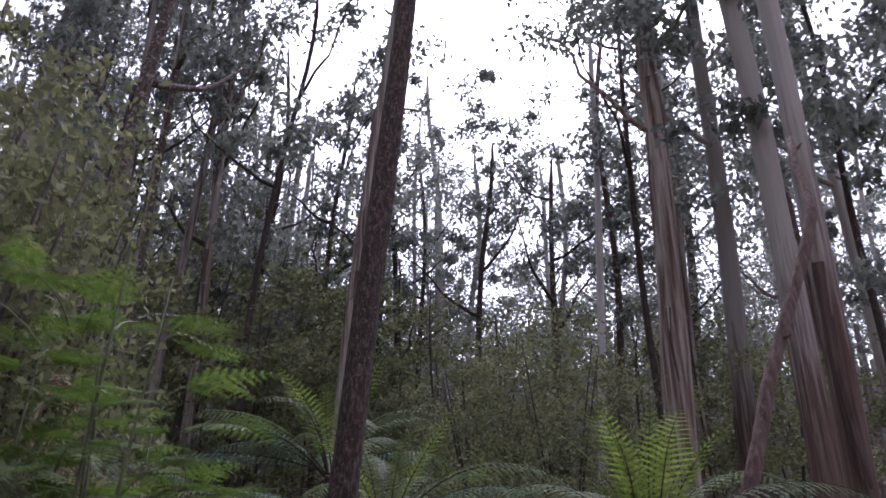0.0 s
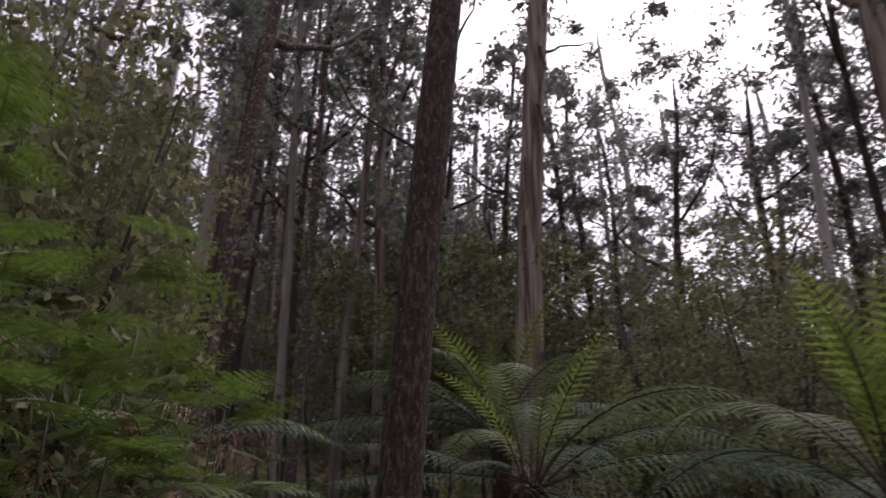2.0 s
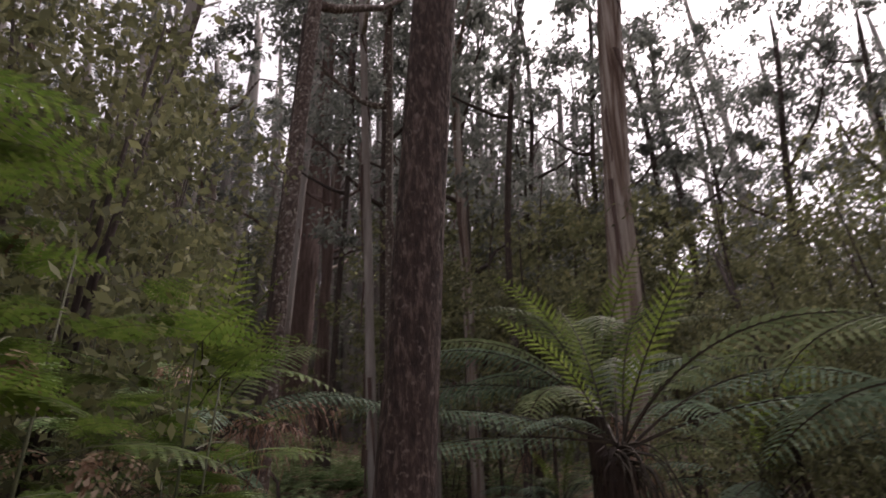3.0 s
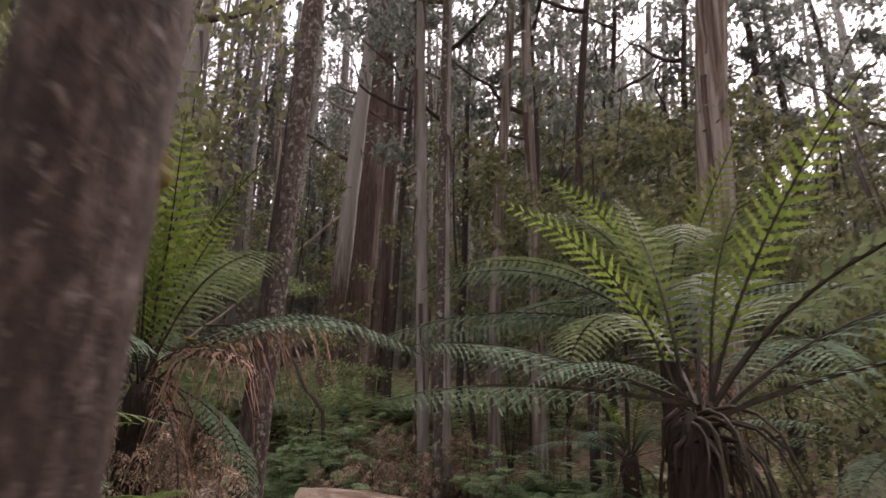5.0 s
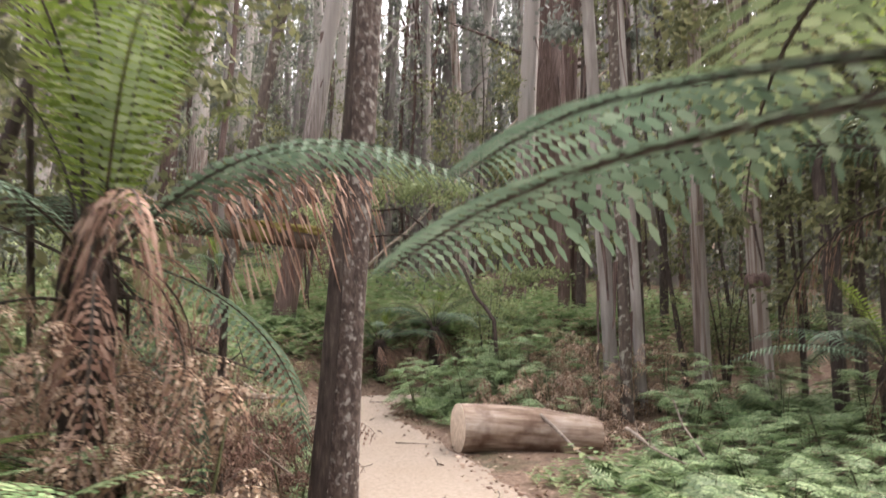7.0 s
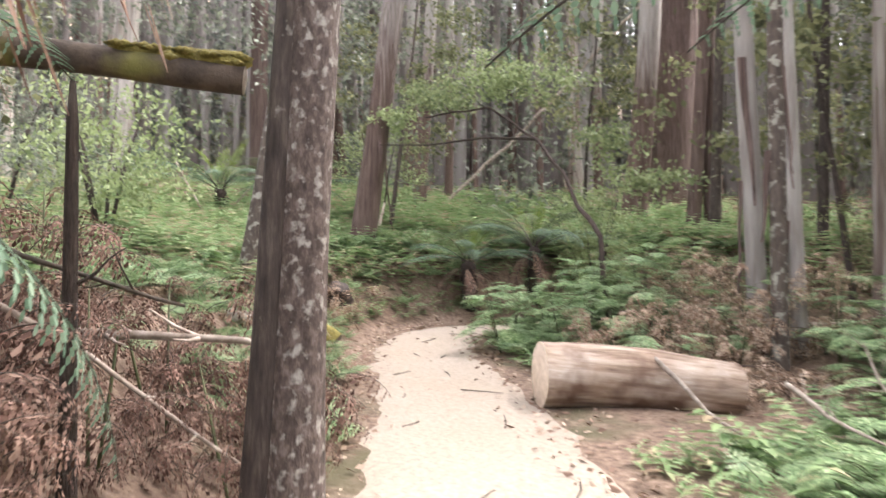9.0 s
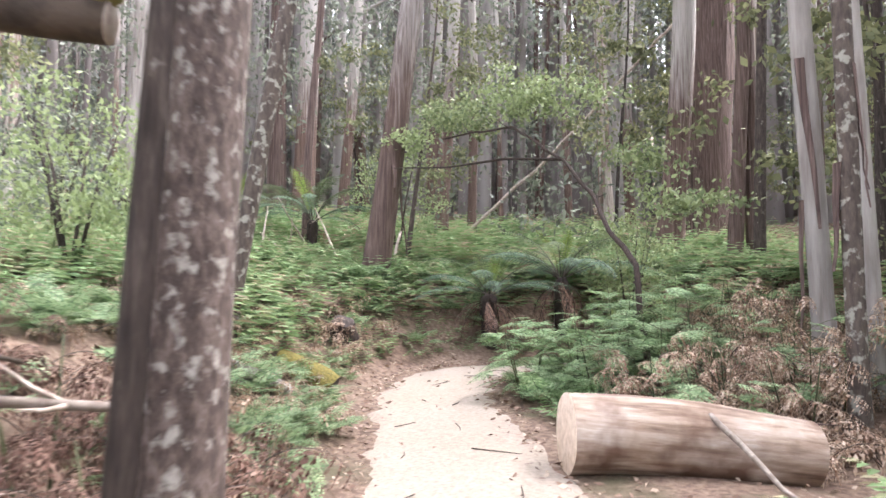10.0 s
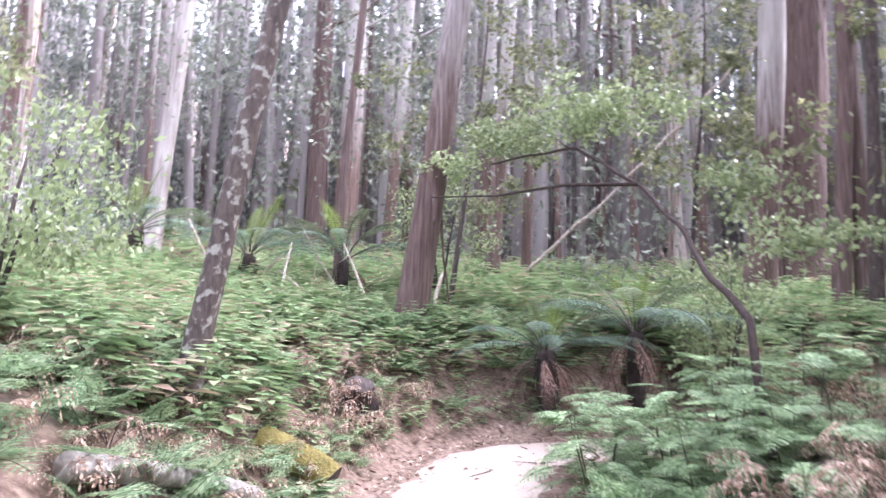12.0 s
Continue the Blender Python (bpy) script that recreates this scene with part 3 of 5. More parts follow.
def understorey(x, y, h, seed, label="leafy understorey tree with a thin dark stem"):
    z = ground_z(x, y) - 0.1
    tree = thing("understorey_tree", label, "tree", (x, y, z), "understorey trees")
    pts = stem_points(h, (rng.uniform(-0.1, 0.1), rng.uniform(-0.1, 0.1)), 0.6, seed, 14)
    v, f = tube(pts, [0.075 * (1 - 0.75 * i / 14) for i in range(15)], 7, 0.08, seed)
    mesh_object("trunk", v, f, [BARK_DARK], tree)
    s = h / 7.5
    m = pose(pts[11][0], pts[11][1], h * 0.62, 0, 0, seed * 41 % 360) @ Matrix.Diagonal((s, s, s * 0.95, 1))
    share("crown", SMALL_CROWNS[seed % 3], tree, m)
    return tree


def under_view(x, y):
    s = abs(float(off_track(np.array([x]), np.array([y]))[0]))
    if open_view(x, y):
        return False
    if x < -2.5 and y > 9 and rng.random() < 0.72:
        return False
    return s > 4.5 and (y > abs(x + 2) * 0.3 + 2 or rng.random() < 0.12)


for i, (x, y) in enumerate(scatter(44, 10, 36, 1.8, under_view)):
    h = rng.uniform(5, 12) if not sky_gap(x, y) else rng.uniform(3.5, 6.0)
    understorey(x, y, h, i)

for i, (x, y, h) in enumerate([(2.3, 15.4, 8), (3.2, 18.2, 10), (5.7, 14.5, 9), (0.2, 21, 10), (7, 16.4, 9), (8.8, 12.6, 7.5), (6.4, 10.9, 6), (4.5, 24, 12), (1.6, 27, 12), (7.2, 25.5, 11), (-4.6, 6.9, 6.5), (-13.5, 12.0, 7)]):
    understorey(x, y, h, 80 + i)

# taller midstorey that hangs between the gums
for i, (x, y, h) in enumerate([(2.6, 20.6, 12), (4.8, 18.6, 11), (6.6, 22.0, 12), (3.6, 26.5, 14), (8.4, 18.0, 10), (9.6, 22.8, 11), (12.2, 17.4, 8), (14.6, 14.6, 8), (12.6, 21.8, 9), (16.8, 17.4, 8), (8.0, 14.4, 9),
                               (11.6, 10.2, 7), (15.0, 11.0, 8), (13.2, 7.4, 7), (16.5, 5.0, 8), (12.5, 3.2, 6)]):
    understorey(x, y, h, 120 + i, "tall leafy midstorey tree with olive foliage")

# slim straight stems that fill the woods
def slim_view(x, y):
    s = abs(float(off_track(np.array([x]), np.array([y]))[0]))
    return s > 4.0 and y > 12 and not (sky_gap(x, y) and math.hypot(x + 2, y + 2) < 30) and math.hypot(x + 1.6, y - 9.3) > 15 and not open_view(x, y)


for i, (x, y) in enumerate(scatter(64, 14, 40, 1.3, slim_view)):
    k = (0, 2, 1, 2, 0, 3, 2, 4)[i % 8]
    gum(("slim " + KINDS[k][5:]), x, y, rng.uniform(0.07, 0.17), rng.uniform(17, 25) if x < y * 0.12 else rng.uniform(9, 13), BARKS[k], (rng.uniform(-0.05, 0.06), rng.uniform(-0.04, 0.04)), 0.5, 700 + i, 8, 0.35, None, 0, BOUGHS[1 + i % 3:4], 0, rings=14)

# far woods: trunks and foliage that close the view
def far_woods():
    g = np.random.RandomState(9)

    def arc(n):
        return np.where(g.rand(n) < 0.88, np.pi / 2 + g.uniform(-1.3, 1.3, n), g.uniform(0, 2 * np.pi, n))

    v, f = [], []
    for _ in range(900):
        a, d = arc(1)[0], g.uniform(30, 72)
        x, y = -1 + d * np.cos(a), 7 + d * np.sin(a)
        if sky_gap(x, y):
            continue
        h, r = (g.uniform(16, 25) if x < y * 0.33 else g.uniform(8, 13)), g.uniform(0.12, 0.4)
        lx, ly = g.uniform(-0.05, 0.05, 2)
        z = ground_z(x, y)
        tv, tf = tube([(x, y, z - 0.3), (x + lx * h * 0.5, y + ly * h * 0.5, z + h * 0.5), (x + lx * h, y + ly * h, z + h)], [r * 1.2, r * 0.85, r * 0.4], 6, cap=False)
        f += [tuple(len(v) + k for k in q) for q in tf]
        v += tv
    tagged(mesh_object("far_trunks", v, f, [BARK_FAR_HAZE]), "distant grey and brown gum trunks", "far woods", kind="stuff")
    n = 3300
    a, d = arc(n), g.uniform(36, 74, n)
    x, y = -1 + d * np.cos(a), 7 + d * np.sin(a)
    top = 0.8 + 22 * g.rand(n) ** 1.35
    ang = np.degrees(np.arctan2(x + 2, y + 2))
    top[(ang > 24) & (ang < 44)] *= 0.6
    z = land(x, y) + top
    each = 70
    p = np.repeat(np.stack([x, y, z], 1), each, 0) + g.normal(size=(n * each, 3)) * (0.9, 0.9, 0.5)
    way = g.normal(size=(n * each, 3)) + (0, 0, -0.8)
    way /= np.linalg.norm(way, axis=1)[:, None]
    side = np.cross(way, g.normal(size=way.shape))
    side /= np.linalg.norm(side, axis=1)[:, None]
    ln = g.uniform(0.27, 0.56, (n * each, 1))
    q = np.stack([p, p + way * ln * 0.45 + side * ln * 0.24, p + way * ln, p + way * ln * 0.45 - side * ln * 0.24], 1).reshape(-1, 3)
    n2, each2 = 3300, 62
    a, d = arc(n2), g.uniform(19, 44, n2)
    x, y = -1 + d * np.cos(a), 7 + d * np.sin(a)
    ang = np.degrees(np.arctan2(x + 2, y + 2))
    up = 0.4 + 13.0 * g.rand(n2) ** 1.35
    up[(ang > 24) & (ang < 44)] *= 0.75
    west = (x < 1) & (y > 9)
    up[west] *= 0.95
    wedge = np.degrees(np.arctan2(-(x + 1.6), y - 9.3))
    ok = ~((wedge > 0) & (wedge < 17) & (y < 32)) & (~west | (g.rand(n2) < 0.2) | ((up > 5.0) & (g.rand(n2) < 0.6))) & (np.abs(off_track(x, y)) > 3) & ((y > 4) | (g.rand(n2) < 0.3))
    c = np.stack([x, y, land(x, y) + up], 1)[ok]
    n2 = len(c) * each2
    p = np.repeat(c, each2, 0) + g.normal(size=(n2, 3)) * (0.85, 0.85, 0.5)
    way = g.normal(size=(n2, 3)) + (0, 0, -0.6)
    way /= np.linalg.norm(way, axis=1)[:, None]
    side = np.cross(way, g.normal(size=way.shape))
    side /= np.linalg.norm(side, axis=1)[:, None]
    ln = g.uniform(0.13, 0.3, (n2, 1))
    w2 = np.stack([p, p + way * ln * 0.45 + side * ln * 0.22, p + way * ln, p + way * ln * 0.45 - side * ln * 0.22], 1).reshape(-1, 3)
    tagged(mesh_object("distant_scrub", w2, np.arange(len(w2)).reshape(-1, 4), [LEAF_SCRUB], smooth=False), "grey-green scrub between the trunks", "far woods", kind="stuff")
    tagged(mesh_object("far_foliage", q, np.arange(4 * n * each).reshape(-1, 4), [LEAF_GUM_HAZE], smooth=False), "distant gum foliage", "far woods", kind="stuff")


far_woods()


# ---- ferns ----
def frond_mesh(name, length, pairs, reach, a0, bend, blade, stalk, bare=0.12, tri=False, pinnules=5, sag=0.25, curl=0.0, seed=0, power=1.2, thick=0.012):
    """A feather-shaped leaf along +x: a stalk that bends over and paired leaflets cut into small lobes."""
    r = random.Random(seed)
    n = 8 if tri else 16
    pts, tang = [Vector((0, 0, 0))], []
    for i in range(n):
        a = radians(a0 - bend * ((i + 0.5) / n) ** power)
        d = Vector((math.cos(a), 0.06 * math.sin(5 * i / n + seed), math.sin(a)))
        tang.append(d.normalized())
        pts.append(pts[-1] + d * length / n)
    v, f = tube(pts, [thick * (1 - 0.85 * i / n) + 0.0012 for i in range(n + 1)], 3 if tri else 4, cap=False)
    mats = [1] * len(f)
    for i in range(pairs):
        u = bare + (1 - bare) * (i + 0.5) / pairs
        k = min(int(u * n), n - 1)
        base, d = pts[k].lerp(pts[k + 1], u * n - k), tang[k]
        q = (u - bare) / (1 - bare)
        w = reach * ((1 - q) ** 0.8 * (0.75 + 0.25 * min(1, q * 8)) if tri else (math.sin(math.pi * min(0.5 + 0 * q, 0.12 + q * 0.9)) if q < 0.42 else math.cos((q - 0.42) / 0.58 * math.pi / 2) ** 0.8))
        w *= r.uniform(0.88, 1.08) if curl == 0 else r.uniform(0.35, 1.2)
        if w < 0.012:
            continue
        for sgn in (-1, 1):
            out = Vector((0, sgn, 0))
            up = out.cross(d) * sgn
            up = d.cross(out) * sgn if up.z < 0 else up
            way = (out * 0.9 + d * (0.42 + 0.1 * r.random())).normalized() if curl == 0 else (out * r.uniform(0.4, 0.9) + d * r.uniform(0.1, 0.8)).normalized()
            hang = sag if curl == 0 else sag * r.uniform(0.4, 2.2)
            m = pinnules
            prev = base
            lobes = w / m
            for j in range(m):
                s0 = (j + 0.15) / m
                droop = -hang * w * s0 * s0 - curl * w * s0 ** 3
                c = base + way * (w * s0) + Vector((0, 0, droop))
                step_v = way * (lobes * 1.02) + Vector((0, 0, -hang * 2 * s0 * lobes - curl * 3 * s0 * s0 * lobes))
                size = (w * (0.15 if tri else 0.086) + 0.006) * (0.62 if curl and not tri else 1.0) * (1 - s0) ** 0.6
                side = d.cross(Vector((0, 0, 0))) + (d - way * d.dot(way)).normalized()
                b = len(v)
                if tri:
                    v += [c + side * size * 0.25, c + step_v * 0.7 + side * size * 1.25, c + step_v * 1.05, c + step_v * 0.7 - side * size * 1.25]
                    f.append((b, b + 1, b + 2, b + 3))
                    mats.append(0)
                else:
                    v += [c - side * size * 0.4, c + side * size * 0.4, c + step_v * 0.45 + side * size, c + step_v * 1.02 + side * size * 0.35, c + step_v * 1.02 - side * size * 0.35, c + step_v * 0.45 - side * size]
                    f.append((b, b + 1, b + 2, b + 3, b + 4, b + 5))
                    mats.append(0)
    ob = mesh_object(name, v, f, [blade, stalk], index=mats, smooth=False)
    me = ob.data
    bpy.data.objects.remove(ob)
    return me


UPRIGHT = [frond_mesh("frond", 1.75, 23, 0.25, 82, 34 + 14 * k, FROND_YOUNG, STALK, seed=k, sag=0.1) for k in range(3)]
ARCHING = [frond_mesh("frond", 2.2, 30, 0.31, 58, 78 + 14 * k, FROND, STALK, seed=10 + k, sag=0.3) for k in range(3)]
SPREAD = [frond_mesh("frond", 2.3, 31, 0.30, 30 + 6 * k, 62 + 10 * k, FROND_BLUE, STALK, seed=20 + k, sag=0.38) for k in range(3)]
LEVEL = frond_mesh("frond", 2.3, 32, 0.27, 24, 44, FROND_BLUE, STALK, seed=26, sag=0.42)
LOW_LEVEL = frond_mesh("frond", 2.3, 32, 0.27, 11, 20, FROND_BLUE, STALK, seed=27, sag=0.5)
HANGING = [frond_mesh("dead_frond", 1.5, 28, 0.20, 12, 106 + 14 * k, FROND_DEAD, STALK, seed=30 + k, sag=0.9, curl=0.7, pinnules=5, power=0.7) for k in range(3)]
BROWN_ARCH = [frond_mesh("dead_frond", 2.0, 28, 0.30, 34, 60, FROND_DEAD, STALK, seed=37, sag=1.1, curl=0.9, pinnules=5)]


def tree_fern(x, y, hub, label, seed, counts=(7, 8, 6, 5), size=1.0, r=0.12, first=0.0, avoid=None, lean=0.0, extra=(), rise=1.0, stalks=0):
    """counts: upright, arching, spreading and dead hanging fronds; rise: size of the upright ones; stalks: bare dead stalks hanging round the trunk."""
    q = random.Random(seed)
    z = ground_z(x, y)
    fern = thing("tree_fern", label, "fern", (x, y, z), "tree ferns")
    h = hub - z
    pts = [(lean * (i / 12) ** 2, 0, -0.15 + (h + 0.12) * i / 12) for i in range(13)]
    v, f = tube(pts, [r * (1.25 - 0.35 * i / 12 + (0.12 if 8 < i < 12 else -0.35 if i == 12 else 0)) for i in range(13)], 18, 0.2, seed, ridge=7)
    mesh_object("trunk", v, f, [FIBRE], fern)
    for i in range(34):
        a, hz = q.uniform(0, 6.28), q.uniform(0.35, 1.0) * h
        o = Vector((math.cos(a), math.sin(a), 0))
        p = o * r * 0.9 + Vector((lean * (hz / h) ** 2, 0, hz))
        ln = q.uniform(0.06, 0.17)
        sv, sf = tube([p, p + o * ln * 0.45 - Vector((0, 0, ln * 0.3)), p + o * ln * 0.55 - Vector((0, 0, ln * 1.3))], [0.014, 0.011, 0.005], 5)
        mesh_object("stub", sv, sf, [FIBRE], fern)
    top = Vector((lean, 0, h))
    for group, (n, kinds, name) in enumerate(zip(counts, (UPRIGHT, ARCHING, SPREAD, HANGING), ("frond", "frond", "frond", "dead_frond"))):
        for i in range(n):
            a = first + 360 * (i + 0.37 * group) / max(n, 1) + q.uniform(-14, 14)
            s = size * q.uniform(0.85, 1.12) * (rise if group == 0 else 1.0)
            if group and avoid and (a - avoid[0]) % 360 < (avoid[1] - avoid[0]) % 360:
                continue
            drop = (0.02, 0.0, -0.05, -0.12 - 0.2 * q.random())[group]
            m = pose(top.x + 0.08 * math.cos(radians(a)), top.y + 0.08 * math.sin(radians(a)), top.z + drop, q.uniform(-14, 14) * (2.2 if group == 3 else 1), q.uniform(-9, 9) * (2.5 if group == 3 else 1), a) @ Matrix.Diagonal((s, s, s, 1))
            share(name, kinds[i % len(kinds)], fern, m, "brown withered frond" if group == 3 else "")
    for i in range(stalks):
        a, ln, out = q.uniform(-2.0, 2.0), q.uniform(0.3, 0.58), q.uniform(0.3, 0.75)
        o = Vector((math.cos(a), math.sin(a), 0))
        p = top + o * r * 0.8 - Vector((0, 0, 0.02 + 0.22 * q.random()))
        line = [p + o * (ln * out * u) + Vector((0.03 * math.sin(5 * u + a), 0.03 * math.cos(4 * u + a), ln * (0.16 * math.sin(2.6 * u) - (1.15 - 0.5 * out) * u ** 1.8))) for u in (0, 0.2, 0.4, 0.6, 0.8, 1.0)]
        sv, sf = tube(line, [0.011, 0.009, 0.008, 0.006, 0.005, 0.002], 5)
        mesh_object("dead_stalk", sv, sf, [STALK], fern, "bare dark dead frond stalk")
    for mesh, a, tip, s in extra:
        share(mesh.name.split(".")[0], mesh, fern, pose(top.x, top.y, top.z, 0, 0, a) @ pose(0, 0, 0, 0, tip, 0) @ Matrix.Diagonal((s, s, s, 1)))
    return fern


tree_fern(0.78, 4.25, 1.72, "tree fern with upright green fronds over a dark fibrous trunk", 1, (4, 10, 8, 1), 1.0, 0.085, 22, (92, 292), 0.0, [(LOW_LEVEL, 133, 1, 1.08), (LOW_LEVEL, 125, -9, 1.12), (ARCHING[2], 100, 4, 0.9), (SPREAD[2], 205, 6, 0.42)], 0.78, 46)
fb = tree_fern(-2.55, 6.25, 1.95, "tree fern with bright upright fronds and brown dead skirt", 2, (9, 4, 6, 6), 0.95, 0.11, 0, (30, 105), 0.0, [(UPRIGHT[0], 10, 0, 1.15), (UPRIGHT[1], 95, 0, 1.15), (UPRIGHT[0], 190, 0, 1.1), (UPRIGHT[1], 300, 0, 1.15), (BROWN_ARCH[0], 27, -8, 0.85), (BROWN_ARCH[0], 48, -10, 0.8), (SPREAD[2], 68, 46, 0.85), (SPREAD[0], 85, 62, 0.75), (HANGING[1], 75, 0, 0.8), (HANGING[2], 40, 0, 0.8), (BROWN_ARCH[0], -40, 10, 0.8), (SPREAD[1], 15, -8, 0.85), (BROWN_ARCH[0], 100, 18, 0.75)])
tree_fern(1.75, 1.55, 1.5, "tree fern with yellow-green upright fronds near the path", 3, (13, 9, 8, 2), 1.0, 0.12, 10, (110, 275), rise=0.8)
tree_fern(1.9, 8.4, 2.6, "tall tree fern leaning its fronds over the path", 4, (4, 9, 6, 3), 1.1, 0.1, 30, extra=[(LEVEL, 168, 7, 1.6), (LEVEL, 152, 5, 1.35)])
tree_fern(5.3, 4.6, 1.3, "tree fern with upright green fronds", 5, (8, 7, 6, 2), 1.0, 0.12, 50)
tree_fern(3.6, 7.4, 1.4, "tree fern with upright green fronds", 6, (8, 7, 6, 2), 1.0, 0.12, 15)
tree_fern(-6.65, 18.7, 1.72, "small tree fern with brown skirt at the path's bend", 7, (6, 4, 10, 16), 0.68, 0.11, 0, rise=0.7)
tree_fern(-5.75, 20.0, 2.05, "blue-green tree fern behind the bend of the path", 8, (4, 8, 11, 10), 0.85, 0.12, 40, rise=0.7)
tree_fern(-13.5, 18.4, 3.6, "blue-green tree fern on the slope", 9, (3, 6, 8, 2), 0.85, 0.12, 0)
tree_fern(-12.2, 19.9, 3.6, "blue-green tree fern on the slope", 10, (3, 6, 8, 2), 0.85, 0.12, 60)
tree_fern(-15.5, 17.0, 4.1, "blue-green tree fern on the slope", 11, (3, 6, 8, 2), 0.8, 0.12, 30)
tree_fern(2.6, 13.5, 1.3, "blue-green tree fern in the shade", 12, (2, 6, 8, 2), 0.8, 0.12, 30)

BR_GREEN = [frond_mesh("frond", 1.0, 9, 0.40, 74, 60 + 16 * k, BRACKEN, STALK_GREEN, 0.34, True, 5, seed=50 + k, sag=0.12, thick=0.006, power=0.6) for k in range(3)]
BR_LIME = [frond_mesh("frond", 1.15, 10, 0.40, 78, 56 + 18 * k, BRACKEN_LIME, STALK_GREEN, 0.32, True, 7, seed=60 + k, sag=0.12, thick=0.006, power=0.6) for k in range(2)]
BR_BROWN = [frond_mesh("dead_frond", 0.95, 10, 0.30, 70, 96 + 22 * k, BRACKEN_DEAD, STALK, 0.3, True, 5, seed=70 + k, sag=0.7, curl=0.6, thick=0.006) for k in range(3)]


def bracken(kinds, fronds, seed, label, group):
    q = random.Random(seed)
    clump = thing("bracken_fern", label, "fern", (0, 0, 0), group)
    for i in range(fronds):
        a = 360 * i / fronds + q.uniform(-25, 25)
        s = q.uniform(0.7, 1.15)
        share(kinds[i % len(kinds)].name.split(".")[0], kinds[i % len(kinds)], clump, pose(0.05 * math.cos(radians(a)), 0.05 * math.sin(radians(a)), -0.05, q.uniform(-15, 15), q.uniform(-12, 12), a) @ Matrix.Diagonal((s, s, s, 1)))
    return clump


GREEN = [bracken(BR_GREEN, 6, 1, "green bracken fern in the undergrowth", "green bracken"), bracken(BR_GREEN, 7, 2, "green bracken fern in the undergrowth", "green bracken")]
LIME = [bracken(BR_LIME, 6, 3, "bright yellow-green bracken fern beside the path", "bright bracken"), bracken(BR_LIME, 7, 4, "bright yellow-green bracken fern beside the path", "bright bracken")]
BROWN = [bracken(BR_BROWN, 7, 5, "dead brown collapsed bracken fern", "dead bracken"), bracken(BR_BROWN, 8, 6, "dead brown collapsed bracken fern", "dead bracken")]
BR_RUSSET = [frond_mesh("dead_frond", 0.95, 10, 0.30, 70, 96 + 22 * k, BRACKEN_RUSSET_SHADED, STALK, 0.3, True, 5, seed=80 + k, sag=0.7, curl=0.6, thick=0.006) for k in range(3)]
RUSSET = [bracken(BR_RUSSET, 8, 7, "red-brown collapsed dead bracken fern", "russet bracken"), bracken(BR_RUSSET, 8, 8, "red-brown collapsed dead bracken fern", "russet bracken")]
used = set()


def plant(kinds, x, y, size):
    i = rng.randrange(len(kinds))
    ob = kinds[i]
    m = pose(x, y, ground_z(x, y), 0, 0, rng.uniform(0, 360)) @ Matrix.Diagonal((size, size, size, 1))
    if ob.name in used:
        return copy_thing(ob, m)
    used.add(ob.name)
    ob.matrix_world = m
    return ob


def bed(kinds, n, cx, cy, rx, ry, lo, hi, turn=0.0, gap=1.0):
    """Ferns strewn over an oval; gap: the least distance from the middle of the path."""
    c, s = math.cos(radians(turn)), math.sin(radians(turn))
    for _ in range(n):
        for _ in range(20):
            a, d = rng.uniform(0, 6.283), math.sqrt(rng.random())
            u, w = rx * d * math.cos(a), ry * d * math.sin(a)
            x, y = cx + u * c - w * s, cy + u * s + w * c
            size = rng.uniform(lo, hi)
            if abs(float(off_track(np.array([x]), np.array([y]))[0])) > max(gap, size + 0.55):
                plant(kinds, x, y, size)
                break


BANK = {"bracken_bank": ([], [], [], [BRACKEN, STALK_GREEN], "low green bracken covering the bank", 0),
        "dead_bracken_bank": ([], [], [], [BRACKEN_DEAD, STALK], "low dead brown bracken on the bank", 0)}


def sown(name, kinds, n, cx, cy, rx, ry, lo, hi, turn=0.0, gap=1.0):
    """Bracken past counting, gathered for one mesh."""
    verts, faces, index = BANK[name][:3]
    c, s = math.cos(radians(turn)), math.sin(radians(turn))
    for _ in range(n):
        a, d = rng.uniform(0, 6.283), math.sqrt(rng.random())
        u, w = rx * d * math.cos(a), ry * d * math.sin(a)
        x, y = cx + u * c - w * s, cy + u * s + w * c
        if abs(float(off_track(np.array([x]), np.array([y]))[0])) < gap:
            continue
        z = ground_z(x, y)
        for k in range(5):
            me = kinds[rng.randrange(len(kinds))]
            sz = rng.uniform(lo, hi)
            m = pose(x, y, z - 0.04, rng.uniform(-15, 15), rng.uniform(-12, 12), 72 * k + rng.uniform(-30, 30)) @ Matrix.Diagonal((sz, sz, sz, 1))
            co = np.empty(len(me.vertices) * 3)
            me.vertices.foreach_get("co", co)
            co = co.reshape(-1, 3) @ np.array(m.to_3x3()).T + np.array(m.translation)
            base = sum(len(b) for b in verts)
            verts.append(co)
            for p in me.polygons:
                faces.append(tuple(base + i for i in p.vertices))
                index.append(p.material_index)


bed(LIME, 8, -2.7, 0.9, 0.55, 0.9, 1.0, 1.5, 0, 1.3)
bed(LIME, 9, -2.6, 2.4, 0.8, 1.0, 0.9, 1.3, 0, 1.3)
bed(LIME, 7, -1.9, 2.7, 0.5, 0.7, 1.0, 1.35, 0, 1.5)
bed(BROWN, 9, -1.9, 3.7, 0.7, 0.9, 0.6, 0.9, 0, 1.4)
bed(GREEN, 18, -2.1, 5.0, 0.9, 1.1, 0.5, 0.8, 0, 1.3)
bed(LIME, 6, -2.9, 4.3, 0.6, 0.7, 1.0, 1.4, 0, 1.5)
bed(GREEN, 14, -2.0, 7.4, 0.8, 1.4, 0.3, 0.5, 15, 1.1)
